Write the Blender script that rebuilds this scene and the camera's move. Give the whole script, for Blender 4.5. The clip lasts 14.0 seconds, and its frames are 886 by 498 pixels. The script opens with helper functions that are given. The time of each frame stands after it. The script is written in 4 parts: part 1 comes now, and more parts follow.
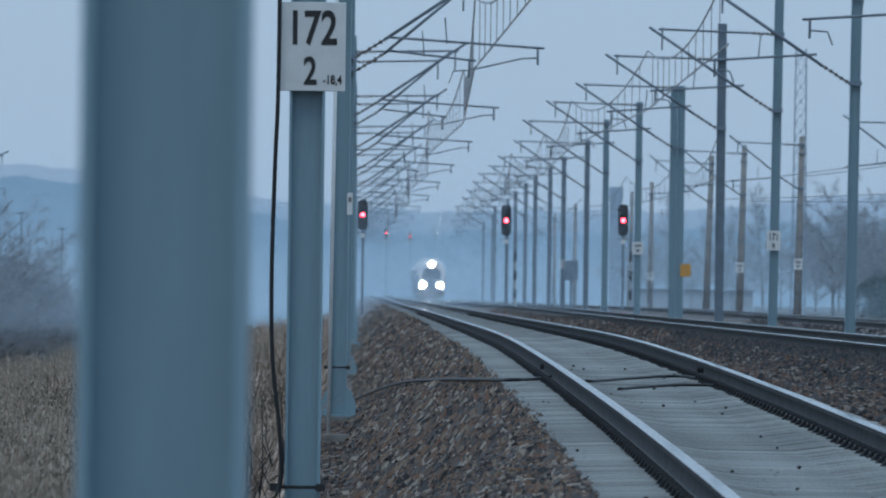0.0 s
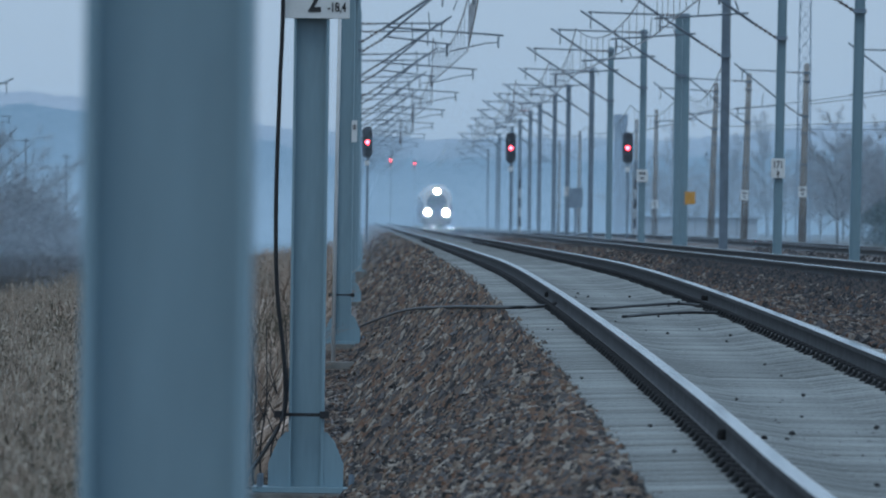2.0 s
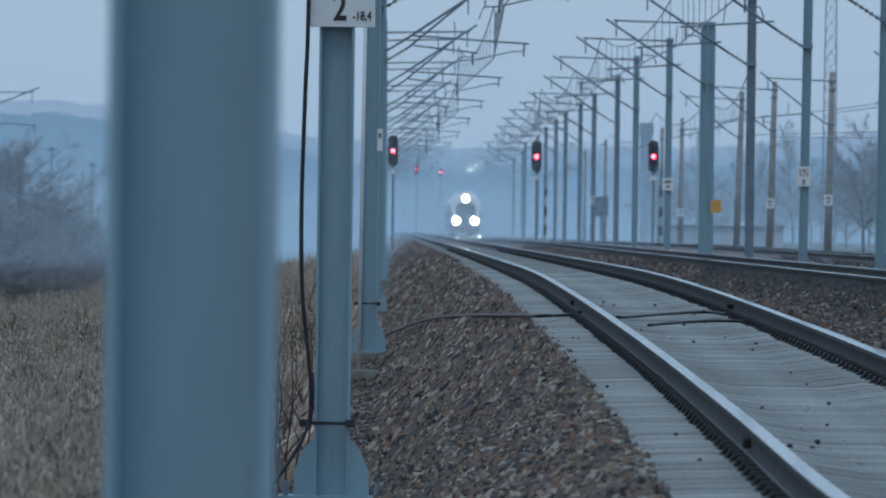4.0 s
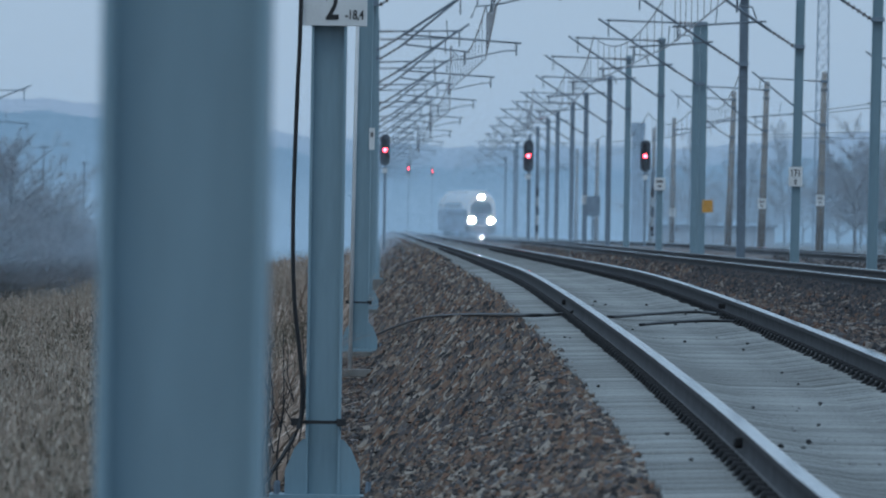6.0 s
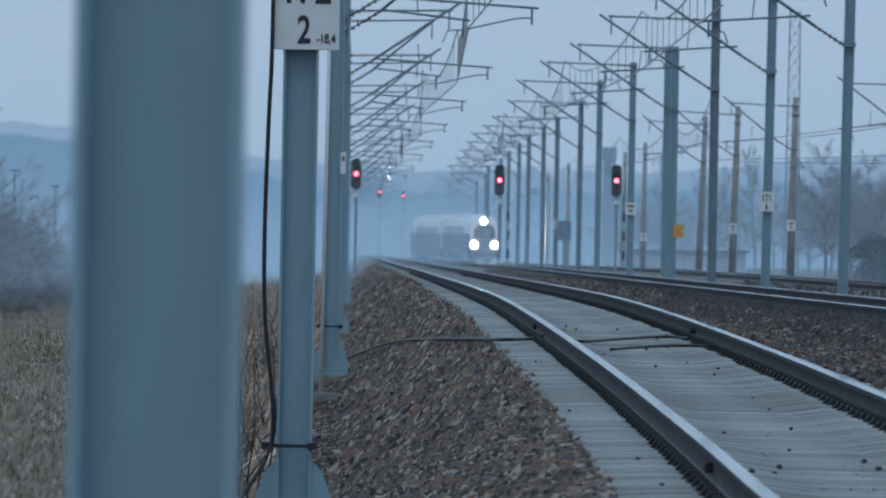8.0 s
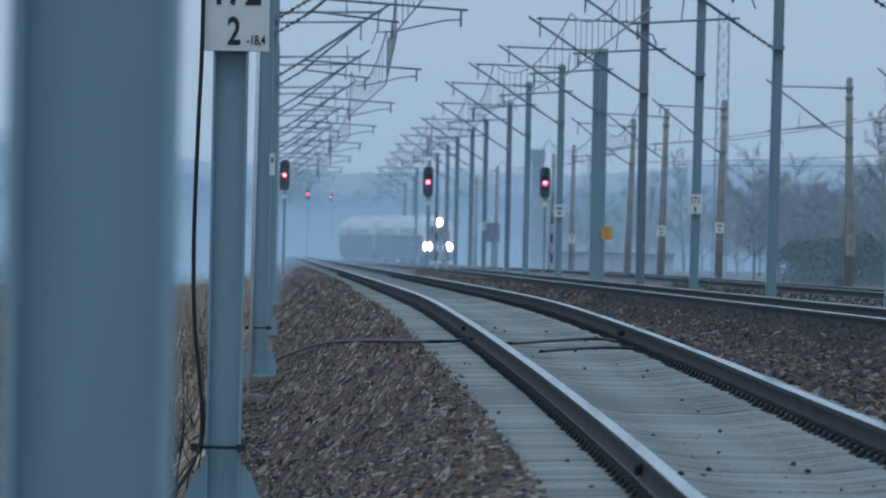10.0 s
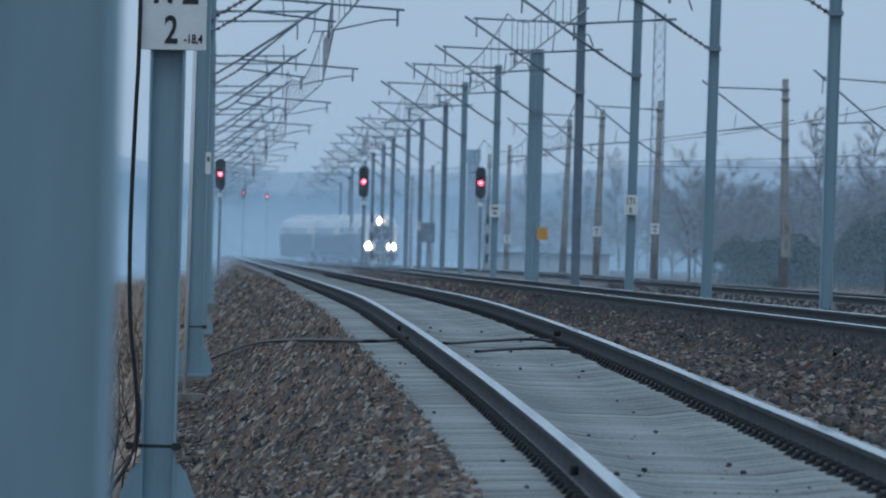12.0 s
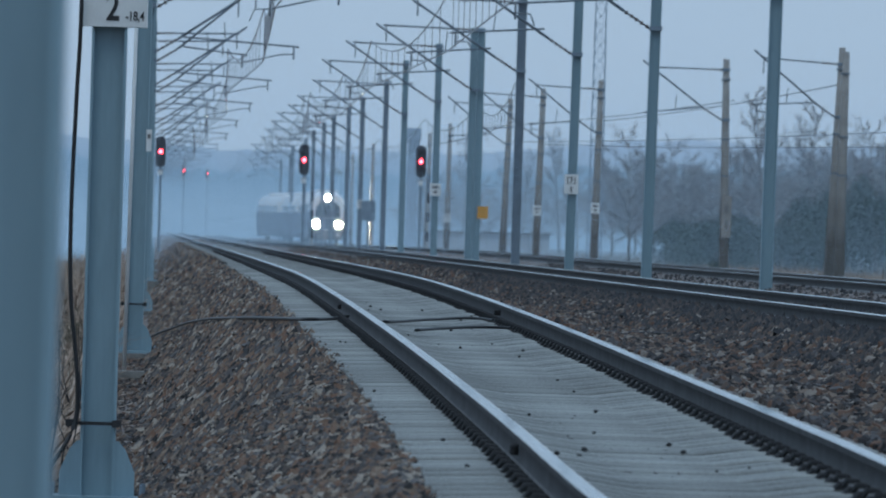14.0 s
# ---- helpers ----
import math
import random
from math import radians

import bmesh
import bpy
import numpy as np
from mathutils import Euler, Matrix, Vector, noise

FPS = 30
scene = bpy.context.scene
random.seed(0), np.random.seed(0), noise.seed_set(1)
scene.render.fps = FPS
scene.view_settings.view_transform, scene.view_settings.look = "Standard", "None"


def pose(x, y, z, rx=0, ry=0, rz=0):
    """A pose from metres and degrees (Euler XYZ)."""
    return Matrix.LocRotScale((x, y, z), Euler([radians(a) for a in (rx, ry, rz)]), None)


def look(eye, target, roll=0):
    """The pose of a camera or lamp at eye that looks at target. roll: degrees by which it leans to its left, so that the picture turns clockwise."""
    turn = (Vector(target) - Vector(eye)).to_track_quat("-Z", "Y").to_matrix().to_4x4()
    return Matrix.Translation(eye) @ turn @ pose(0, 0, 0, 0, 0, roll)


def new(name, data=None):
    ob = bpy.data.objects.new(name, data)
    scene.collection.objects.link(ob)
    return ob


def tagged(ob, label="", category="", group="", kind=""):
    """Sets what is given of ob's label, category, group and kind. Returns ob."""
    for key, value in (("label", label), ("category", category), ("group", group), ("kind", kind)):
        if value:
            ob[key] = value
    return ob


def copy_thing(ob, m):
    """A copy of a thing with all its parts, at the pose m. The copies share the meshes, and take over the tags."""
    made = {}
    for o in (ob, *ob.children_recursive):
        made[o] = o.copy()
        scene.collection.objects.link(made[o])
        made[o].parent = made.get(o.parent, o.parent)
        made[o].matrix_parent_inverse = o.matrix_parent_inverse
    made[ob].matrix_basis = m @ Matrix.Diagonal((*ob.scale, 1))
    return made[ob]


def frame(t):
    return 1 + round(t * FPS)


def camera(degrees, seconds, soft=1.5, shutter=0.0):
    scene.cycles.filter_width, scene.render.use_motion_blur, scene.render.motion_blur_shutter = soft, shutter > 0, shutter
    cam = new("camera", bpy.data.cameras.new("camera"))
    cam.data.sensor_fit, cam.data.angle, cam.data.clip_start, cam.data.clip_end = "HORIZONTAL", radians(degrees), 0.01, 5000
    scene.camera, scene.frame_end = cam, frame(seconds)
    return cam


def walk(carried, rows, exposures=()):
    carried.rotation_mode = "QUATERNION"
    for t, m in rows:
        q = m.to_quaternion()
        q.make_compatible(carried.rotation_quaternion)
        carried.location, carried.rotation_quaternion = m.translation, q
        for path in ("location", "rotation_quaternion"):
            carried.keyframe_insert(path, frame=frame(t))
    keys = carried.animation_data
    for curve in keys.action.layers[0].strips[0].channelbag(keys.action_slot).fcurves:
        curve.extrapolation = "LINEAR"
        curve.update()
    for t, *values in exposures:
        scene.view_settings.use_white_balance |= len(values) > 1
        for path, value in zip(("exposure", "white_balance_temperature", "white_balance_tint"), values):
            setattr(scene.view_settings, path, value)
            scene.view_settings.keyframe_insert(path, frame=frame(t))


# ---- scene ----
E = 2.0  # eye height over the low ground beside the track
cam = camera(6.0, 14.0, 1.9)
cam.data.dof.use_dof = True
cam.data.dof.focus_distance = 78.0
cam.data.dof.aperture_fstop = 12.5
ROWS = [
    (0.0, 0.0000, 0.0015, 0.2799, -0.764),
    (0.1, 0.0000, 0.0020, 0.0200, -0.750),
    (0.2, 0.0000, 0.0040, -0.0500, -0.730),
    (0.5, 0.0001, 0.0053, -0.1088, -0.704),
    (1.0, -0.0006, -0.0389, -0.0843, -0.606),
    (1.5, -0.0005, -0.0297, -0.1309, -0.695),
    (2.0, 0.0005, 0.0321, -0.2118, -0.787),
    (2.5, 0.0021, 0.1307, -0.1767, -0.813),
    (3.0, 0.0031, 0.1951, -0.1786, -0.732),
    (5.5, 0.0030, 0.1862, -0.1147, -0.862),
    (6.0, 0.0025, 0.1506, -0.1611, -0.909),
    (6.5, 0.0018, 0.1135, -0.1657, -0.772),
    (7.0, 0.0011, 0.0683, -0.1512, -0.843),
    (7.5, 0.0000, 0.0000, -0.0840, -0.900),
    (7.7, 0.0002, 0.0098, -0.0110, -0.993),
    (9.8, -0.0073, -0.4557, 0.0385, -1.150),
    (10.0, -0.0085, -0.5332, 0.0275, -1.169),
    (10.5, -0.0107, -0.6692, 0.0554, -1.287),
    (11.0, -0.0129, -0.8127, 0.0702, -1.590),
    (11.5, -0.0144, -0.9052, 0.0677, -1.552),
    (12.0, -0.0156, -0.9724, 0.0360, -1.426),
    (12.5, -0.0176, -1.1035, -0.0251, -1.437),
    (13.0, -0.0198, -1.2424, -0.0462, -1.545),
    (13.5, -0.0213, -1.3343, -0.0516, -1.550),
    (14.0, -0.0220, -1.3796, -0.0978, -1.691),
]
walk(cam, [(t, pose(x, 0, E, 90 + pitch, roll, yaw)) for t, x, yaw, pitch, roll in ROWS])

# ---- light ----
world = bpy.data.worlds.new("dusk")
scene.world = world
world.use_nodes = True
wn = world.node_tree.nodes
wl = world.node_tree.links
bg = wn["Background"]
sky = wn.new("ShaderNodeTexSky")
sky.sky_type = "NISHITA"
sky.sun_disc = False
sky.sun_elevation = radians(8)
sky.sun_rotation = radians(200)
sky_gain = wn.new("ShaderNodeMix")
sky_gain.data_type = "RGBA"
sky_gain.inputs[0].default_value = 0.93
wl.new(sky.outputs[0], sky_gain.inputs[6])
# even cloud cover, a little brighter and warmer low down
geo = wn.new("ShaderNodeTexCoord")
sep = wn.new("ShaderNodeSeparateXYZ")
wl.new(geo.outputs["Generated"], sep.inputs[0])
ramp = wn.new("ShaderNodeValToRGB")
ramp.color_ramp.elements[0].position = 0.0
ramp.color_ramp.elements[0].color = (3.75, 5.1, 6.7, 1)
ramp.color_ramp.elements[1].position = 0.05
ramp.color_ramp.elements[1].color = (3.35, 4.85, 6.75, 1)
wl.new(sep.outputs[2], ramp.inputs[0])
wl.new(ramp.outputs[0], sky_gain.inputs[7])
wl.new(sky_gain.outputs[2], bg.inputs[0])
bg.inputs[1].default_value = 0.104

sun = new("sun", bpy.data.lights.new("sun", "SUN"))
sun.data.energy = 0.5
sun.data.angle = radians(25)
sun.data.color = (0.85, 0.96, 1.0)
sun.matrix_world = look((0, 0, 50), (6, 30, 0))


# ---- materials ----
def mat(name, color, rough=0.7, metal=0.0, spread=0.25, scale=6.0, grain=60.0, bump=0.2, random_amount=0.0, stretch=(1, 1, 1), island=False, dirt=None):
    """A surface with stains at one scale and grain at a finer one."""
    m = bpy.data.materials.new(name)
    m.use_nodes = True
    n, l = m.node_tree.nodes, m.node_tree.links
    b = n["Principled BSDF"]
    b.inputs["Roughness"].default_value = rough
    b.inputs["Metallic"].default_value = metal
    tc = n.new("ShaderNodeTexCoord")
    mp = n.new("ShaderNodeMapping")
    mp.inputs["Scale"].default_value = stretch
    l.new(tc.outputs["Object"], mp.inputs[0])
    big = n.new("ShaderNodeTexNoise")
    big.inputs["Scale"].default_value = scale
    big.inputs["Detail"].default_value = 4
    fine = n.new("ShaderNodeTexNoise")
    fine.inputs["Scale"].default_value = grain
    fine.inputs["Detail"].default_value = 3
    l.new(mp.outputs[0], big.inputs[0])
    l.new(mp.outputs[0], fine.inputs[0])
    add = n.new("ShaderNodeMath")
    add.operation = "MULTIPLY_ADD"
    l.new(fine.outputs[0], add.inputs[0])
    add.inputs[1].default_value = 0.5
    l.new(big.outputs[0], add.inputs[2])
    cr = n.new("ShaderNodeValToRGB")
    lo = [c * (1 - spread) for c in color]
    hi = [min(1, c * (1 + spread)) for c in color]
    cr.color_ramp.elements[0].position, cr.color_ramp.elements[1].position = 0.5, 1.0
    cr.color_ramp.elements[0].color = (*(dirt or lo), 1)
    cr.color_ramp.elements[1].color = (*hi, 1)
    l.new(add.outputs[0], cr.inputs[0])
    out = cr.outputs[0]
    if random_amount:
        src = n.new("ShaderNodeNewGeometry").outputs["Random Per Island"] if island else n.new("ShaderNodeObjectInfo").outputs["Random"]
        hsv = n.new("ShaderNodeHueSaturation")
        mr = n.new("ShaderNodeMapRange")
        mr.inputs[3].default_value, mr.inputs[4].default_value = 1 - random_amount, 1 + random_amount
        l.new(src, mr.inputs[0])
        l.new(mr.outputs[0], hsv.inputs["Value"])
        l.new(out, hsv.inputs["Color"])
        out = hsv.outputs[0]
    l.new(out, b.inputs["Base Color"])
    if bump:
        bm = n.new("ShaderNodeBump")
        bm.inputs["Strength"].default_value = bump
        bm.inputs["Distance"].default_value = 0.02
        l.new(fine.outputs[0], bm.inputs["Height"])
        l.new(bm.outputs[0], b.inputs["Normal"])
    return m


def stone_mat(name, tones, grain=40.0, mottle=0.35):
    """Broken stone: each stone takes one of several tones."""
    m = mat(name, (0.2, 0.2, 0.2), 0.9, grain=grain)
    n, l = m.node_tree.nodes, m.node_tree.links
    cr = n.new("ShaderNodeValToRGB")
    cr.color_ramp.interpolation = "CONSTANT"
    while len(cr.color_ramp.elements) < len(tones):
        cr.color_ramp.elements.new(0.5)
    for i, c in enumerate(tones):
        cr.color_ramp.elements[i].position = i / len(tones)
        cr.color_ramp.elements[i].color = (*c, 1)
    l.new(n.new("ShaderNodeNewGeometry").outputs["Random Per Island"], cr.inputs[0])
    mx = n.new("ShaderNodeMix")
    mx.data_type = "RGBA"
    mx.blend_type = "MULTIPLY"
    mx.inputs[0].default_value = mottle
    fine = [k for k in n if k.type == "TEX_NOISE"][1]
    l.new(cr.outputs[0], mx.inputs[6])
    l.new(fine.outputs[0], mx.inputs[7])
    l.new(mx.outputs[2], n["Principled BSDF"].inputs["Base Color"])
    return m


def glow(name, color, strength):
    m = bpy.data.materials.new(name)
    m.use_nodes = True
    n, l = m.node_tree.nodes, m.node_tree.links
    n.remove(n["Principled BSDF"])
    e = n.new("ShaderNodeEmission")
    e.inputs[0].default_value = (*color, 1)
    e.inputs[1].default_value = strength
    l.new(e.outputs[0], n["Material Output"].inputs[0])
    return m


M_PAINT = mat("blue_grey_paint", (0.235, 0.36, 0.425), 0.45, 0.0, 0.12, 1.5, 30, 0.05, stretch=(1, 1, 0.15))
# steel of small fittings; its tone is lightened so far masts look hazed
M_GALV = mat("galvanised_steel", (0.19, 0.25, 0.31), 0.55, 0.1, 0.2, 3, 40, 0.05)
M_TUBE = mat("weathered_tube", (0.17, 0.215, 0.26), 0.6, 0.1, 0.25, 3, 40, 0.05)
M_CONC = mat("sleeper_concrete", (0.29, 0.305, 0.30), 0.85, 0, 0.34, 2.2, 70, 0.3, random_amount=0.2)
M_POLE = mat("pole_concrete", (0.30, 0.29, 0.275), 0.85, 0, 0.3, 1.2, 30, 0.3)
M_BLOCK = mat("foundation_concrete", (0.22, 0.22, 0.21), 0.9, 0, 0.3, 5, 60, 0.3)
M_RAIL = mat("rusty_rail", (0.072, 0.073, 0.076), 0.75, 0.0, 0.3, 4, 60, 0.1)
M_HEAD = mat("polished_rail", (0.52, 0.53, 0.55), 0.13, 1.0, 0.12, 2, 40, 0.0)
# foot of the rail, in a lighter tone than the web
M_FOOT = mat("pale_rail_foot", (0.18, 0.183, 0.188), 0.8, 0.0, 0.3, 3, 60, 0.1)
M_CLIP = mat("fastening_steel", (0.04, 0.041, 0.044), 0.8, 0.0, 0.3, 20, 80, 0.1)
M_INSUL = mat("brown_insulator", (0.06, 0.05, 0.05), 0.3, 0, 0.2, 20, 60, 0.0)
M_WIRE = mat("copper_wire", (0.15, 0.16, 0.18), 0.25, 0.9, 0.2, 10, 60, 0.0)
M_RUBBER = mat("black_cable", (0.012, 0.013, 0.016), 0.5, 0, 0.2, 10, 60, 0.05)
M_WHITE = mat("sign_white", (0.72, 0.74, 0.74), 0.5, 0, 0.08, 6, 60, 0.03)
M_BLACK = mat("sign_black", (0.02, 0.022, 0.025), 0.5, 0, 0.1, 6, 60, 0.0)
M_GREY = mat("grey_bar", (0.2, 0.2, 0.2), 0.6, 0, 0.1, 6, 60, 0.0)
# black raised slightly to imitate haze in front of the signals
M_SIGNAL = mat("signal_black", (0.04, 0.046, 0.058), 0.6, 0, 0.2, 6, 60, 0.05)
M_ORANGE = mat("orange_board", (0.65, 0.32, 0.06), 0.55, 0, 0.1, 6, 60, 0.02)
M_RED = glow("red_lamp", (1.0, 0.03, 0.05), 30.0)
M_LAMP = glow("train_headlamp", (1.0, 0.97, 0.78), 2500.0)
# bloom of the headlamps, imitated by added glowing discs
M_GLARE = glow("lamp_glare", (1.0, 0.97, 0.72), 1.6)
M_GLARE_RIM = glow("lamp_glare_rim", (1.0, 0.96, 0.70), 0.5)
M_BED = mat("ballast_bed", (0.185, 0.16, 0.15), 0.95, 0, 0.5, 2.5, 22, 0.8)
M_GROUND = mat("dry_earth", (0.10, 0.085, 0.065), 0.95, 0, 0.35, 0.15, 4, 0.3)
for dull in (M_RAIL, M_CLIP, M_FOOT):
    dull.node_tree.nodes["Principled BSDF"].inputs["Specular IOR Level"].default_value = 0.2
M_STONE = stone_mat("crushed_stone", [(0.142, 0.119, 0.106), (0.238, 0.153, 0.111), (0.059, 0.057, 0.059), (0.297, 0.227, 0.175), (0.178, 0.131, 0.106), (0.107, 0.096, 0.096), (0.427, 0.374, 0.318), (0.226, 0.131, 0.09), (0.167, 0.158, 0.159), (0.041, 0.039, 0.04)])
M_STONE_MID = stone_mat("brown_stone", [(0.107, 0.09, 0.083), (0.18, 0.116, 0.087), (0.045, 0.043, 0.046), (0.224, 0.171, 0.137), (0.135, 0.099, 0.083), (0.081, 0.073, 0.075), (0.323, 0.283, 0.249), (0.171, 0.099, 0.071), (0.126, 0.12, 0.124), (0.031, 0.029, 0.031)])
M_STONE_DARK = stone_mat("dark_stone", [(0.056, 0.059, 0.068), (0.096, 0.085, 0.082), (0.04, 0.042, 0.048), (0.124, 0.102, 0.093), (0.068, 0.068, 0.073)])


# ---- mesh helpers ----
def box(bm, x0, x1, y0, y1, z0, z1, m=None):
    v = [bm.verts.new((x, y, z)) for z in (z0, z1) for x, y in ((x0, y0), (x1, y0), (x1, y1), (x0, y1))]
    if m is not None:
        for k in v:
            k.co = m @ k.co
    for f in ((3, 2, 1, 0), (4, 5, 6, 7), (0, 1, 5, 4), (1, 2, 6, 5), (2, 3, 7, 6), (3, 0, 4, 7)):
        bm.faces.new([v[i] for i in f])


def tube(bm, points, r, sides=8, r_end=None):
    """A round bar through the points."""
    points = [Vector(p) for p in points]
    rings = []
    for i, p in enumerate(points):
        a, b = points[max(i - 1, 0)], points[min(i + 1, len(points) - 1)]
        d = (b - a).normalized()
        up = Vector((0, 0, 1)) if abs(d.z) < 0.9 else Vector((1, 0, 0))
        s = d.cross(up).normalized()
        u = s.cross(d)
        k = r if r_end is None else r + (r_end - r) * i / (len(points) - 1)
        rings.append([bm.verts.new(p + (s * math.cos(t) + u * math.sin(t)) * k) for t in (2 * math.pi * j / sides for j in range(sides))])
    for a, b in zip(rings, rings[1:]):
        for j in range(sides):
            bm.faces.new((a[j], a[(j + 1) % sides], b[(j + 1) % sides], b[j]))
    bm.faces.new(rings[0][::-1])
    bm.faces.new(rings[-1])


def prism(bm, outline, y0, y1, m=None):
    """An outline in x, z drawn out along y."""
    a = [bm.verts.new((x, y0, z)) for x, z in outline]
    b = [bm.verts.new((x, y1, z)) for x, z in outline]
    if m is not None:
        for k in a + b:
            k.co = m @ k.co
    n = len(a)
    bm.faces.new(a)
    bm.faces.new(b[::-1])
    for i in range(n):
        bm.faces.new((a[i], b[i], b[(i + 1) % n], a[(i + 1) % n]))


def mesh_of(bm, name, *mats, smooth=False):
    bmesh.ops.recalc_face_normals(bm, faces=bm.faces)
    me = bpy.data.meshes.new(name)
    if smooth:
        for f in bm.faces:
            f.smooth = True
    bm.to_mesh(me)
    bm.free()
    for m in mats:
        me.materials.append(m)
    return me


def part(name, bm, material, parent=None, label="", smooth=False):
    ob = new(name, mesh_of(bm, name, material, smooth=smooth))
    if parent is not None:
        ob.parent = parent
    if label:
        ob["label"] = label
    return ob


def lerp_table(table, d):
    """A smooth read of a table of (distance, value)."""
    xs, ys = [p[0] for p in table], [p[1] for p in table]
    if d <= xs[0]:
        return ys[0] + (ys[1] - ys[0]) / (xs[1] - xs[0]) * (d - xs[0]) * 0.6
    if d >= xs[-1]:
        return ys[-1] + (ys[-1] - ys[-2]) / (xs[-1] - xs[-2]) * (d - xs[-1])
    i = max(k for k in range(len(xs) - 1) if xs[k] <= d)

    def slope(k):
        if k == 0 or k == len(xs) - 1:
            a = 0 if k == 0 else k - 1
            return (ys[a + 1] - ys[a]) / (xs[a + 1] - xs[a])
        return (ys[k + 1] - ys[k - 1]) / (xs[k + 1] - xs[k - 1])
    h = xs[i + 1] - xs[i]
    s = (d - xs[i]) / h
    return ((2 * s**3 - 3 * s**2 + 1) * ys[i] + (s**3 - 2 * s**2 + s) * h * slope(i) + (3 * s**2 - 2 * s**3) * ys[i + 1] + (s**3 - s**2) * h * slope(i + 1))


# ---- the plan: three tracks; y is the distance ahead of the tripod ----
LEAN_X = -0.0106
T1_X = [(0, 2.26), (33, 2.217), (55, 2.14), (67, 2.02), (88, 1.81), (109, 1.62), (128, 1.43), (174, 1.0), (245, 0.30), (332, -0.66), (500, -2.44), (1000, -7.74)]
T1_Z = [(0, -1.06), (33, -0.995), (42, -0.94), (56, -0.86), (67, -0.77), (84, -0.66), (102, -0.585), (123, -0.555), (195, -0.57), (333, -0.6), (1000, -0.7)]
T3_X = [(0, 13.2), (600, 7.04), (640, 6.63), (662, 6.40), (684, 6.21), (700, 5.80), (733, 3.13), (742, 2.3), (752, 0.95), (758, 0.10), (775, -0.72), (800, -1.02), (830, -1.16), (1000, -2.9)]


def t1(d):
    return lerp_table(T1_X, d) - 0.02, E + lerp_table(T1_Z, d)


def far_z(d):
    """The level of the further rails: even, then dipping beyond the signals."""
    return E - 0.62 - 0.3 * min(1, max(0, (d - 350) / 300))


def t2(d):
    return 7.5 + LEAN_X * d, far_z(d)


def t3(d):
    return lerp_table(T3_X, d), far_z(d)


def stations(a, b, grow=0.03):
    out, d = [], a
    while d < b:
        out.append(d)
        d += max(1.5, d * grow)
    return out + [b]


RAIL = [(-0.075, -0.172), (0.075, -0.172), (0.075, -0.160), (0.022, -0.142), (0.0085, -0.128), (0.0085, -0.055), (0.033, -0.040), (0.036, -0.008), (0.031, -0.001),
        (-0.031, -0.001), (-0.036, -0.008), (-0.033, -0.040), (-0.0085, -0.055), (-0.0085, -0.128), (-0.022, -0.142), (-0.075, -0.160)]


def rail(track, off, a, b, parent):
    """One rail swept along a track, with its running face bright."""
    bm = bmesh.new()
    rings = [[bm.verts.new((track(d)[0] + off + x, d, track(d)[1] + z)) for x, z in RAIL] for d in stations(a, b)]
    n = len(RAIL)
    for p, q in zip(rings, rings[1:]):
        for i in range(n):
            f = bm.faces.new((p[i], q[i], q[(i + 1) % n], p[(i + 1) % n]))
            f.smooth = i in (3, 4, 5, 11, 12, 13)
            if i in (7, 8, 9):
                f.material_index = 1
            elif i in (1, 2, 14, 15):
                f.material_index = 2
    bm.faces.new(rings[0])
    bm.faces.new(rings[-1][::-1])
    ob = new("rail", mesh_of(bm, "rail", M_RAIL, M_HEAD, M_FOOT))
    ob.parent = parent
    return ob


def sleeper_mesh():
    bm = bmesh.new()
    # waisted block with sloped rail seats and chamfered edges
    pts = [(-1.3, 0.10, 0.0), (-0.95, 0.13, 0.01), (-0.55, 0.13, 0.0), (-0.3, 0.11, -0.035), (0.3, 0.11, -0.035), (0.55, 0.13, 0.0), (0.95, 0.13, 0.01), (1.3, 0.10, 0.0)]
    rings = []
    for x, w, top in pts:
        rings.append([bm.verts.new((x, y, z)) for y, z in ((-w - 0.02, -0.19), (-w, top - 0.012), (-w + 0.012, top), (w - 0.012, top), (w, top - 0.012), (w + 0.02, -0.19))])
    for p, q in zip(rings, rings[1:]):
        for i in range(6):
            bm.faces.new((p[i], q[i], q[(i + 1) % 6], p[(i + 1) % 6]))
    bm.faces.new(rings[0])
    bm.faces.new(rings[-1][::-1])
    return mesh_of(bm, "sleeper", M_CONC)


def raw(name, verts, faces, *mats):
    me = bpy.data.meshes.new(name)
    me.from_pydata(verts, [], faces)
    for m in mats:
        me.materials.append(m)
    me.update()
    return new(name, me)


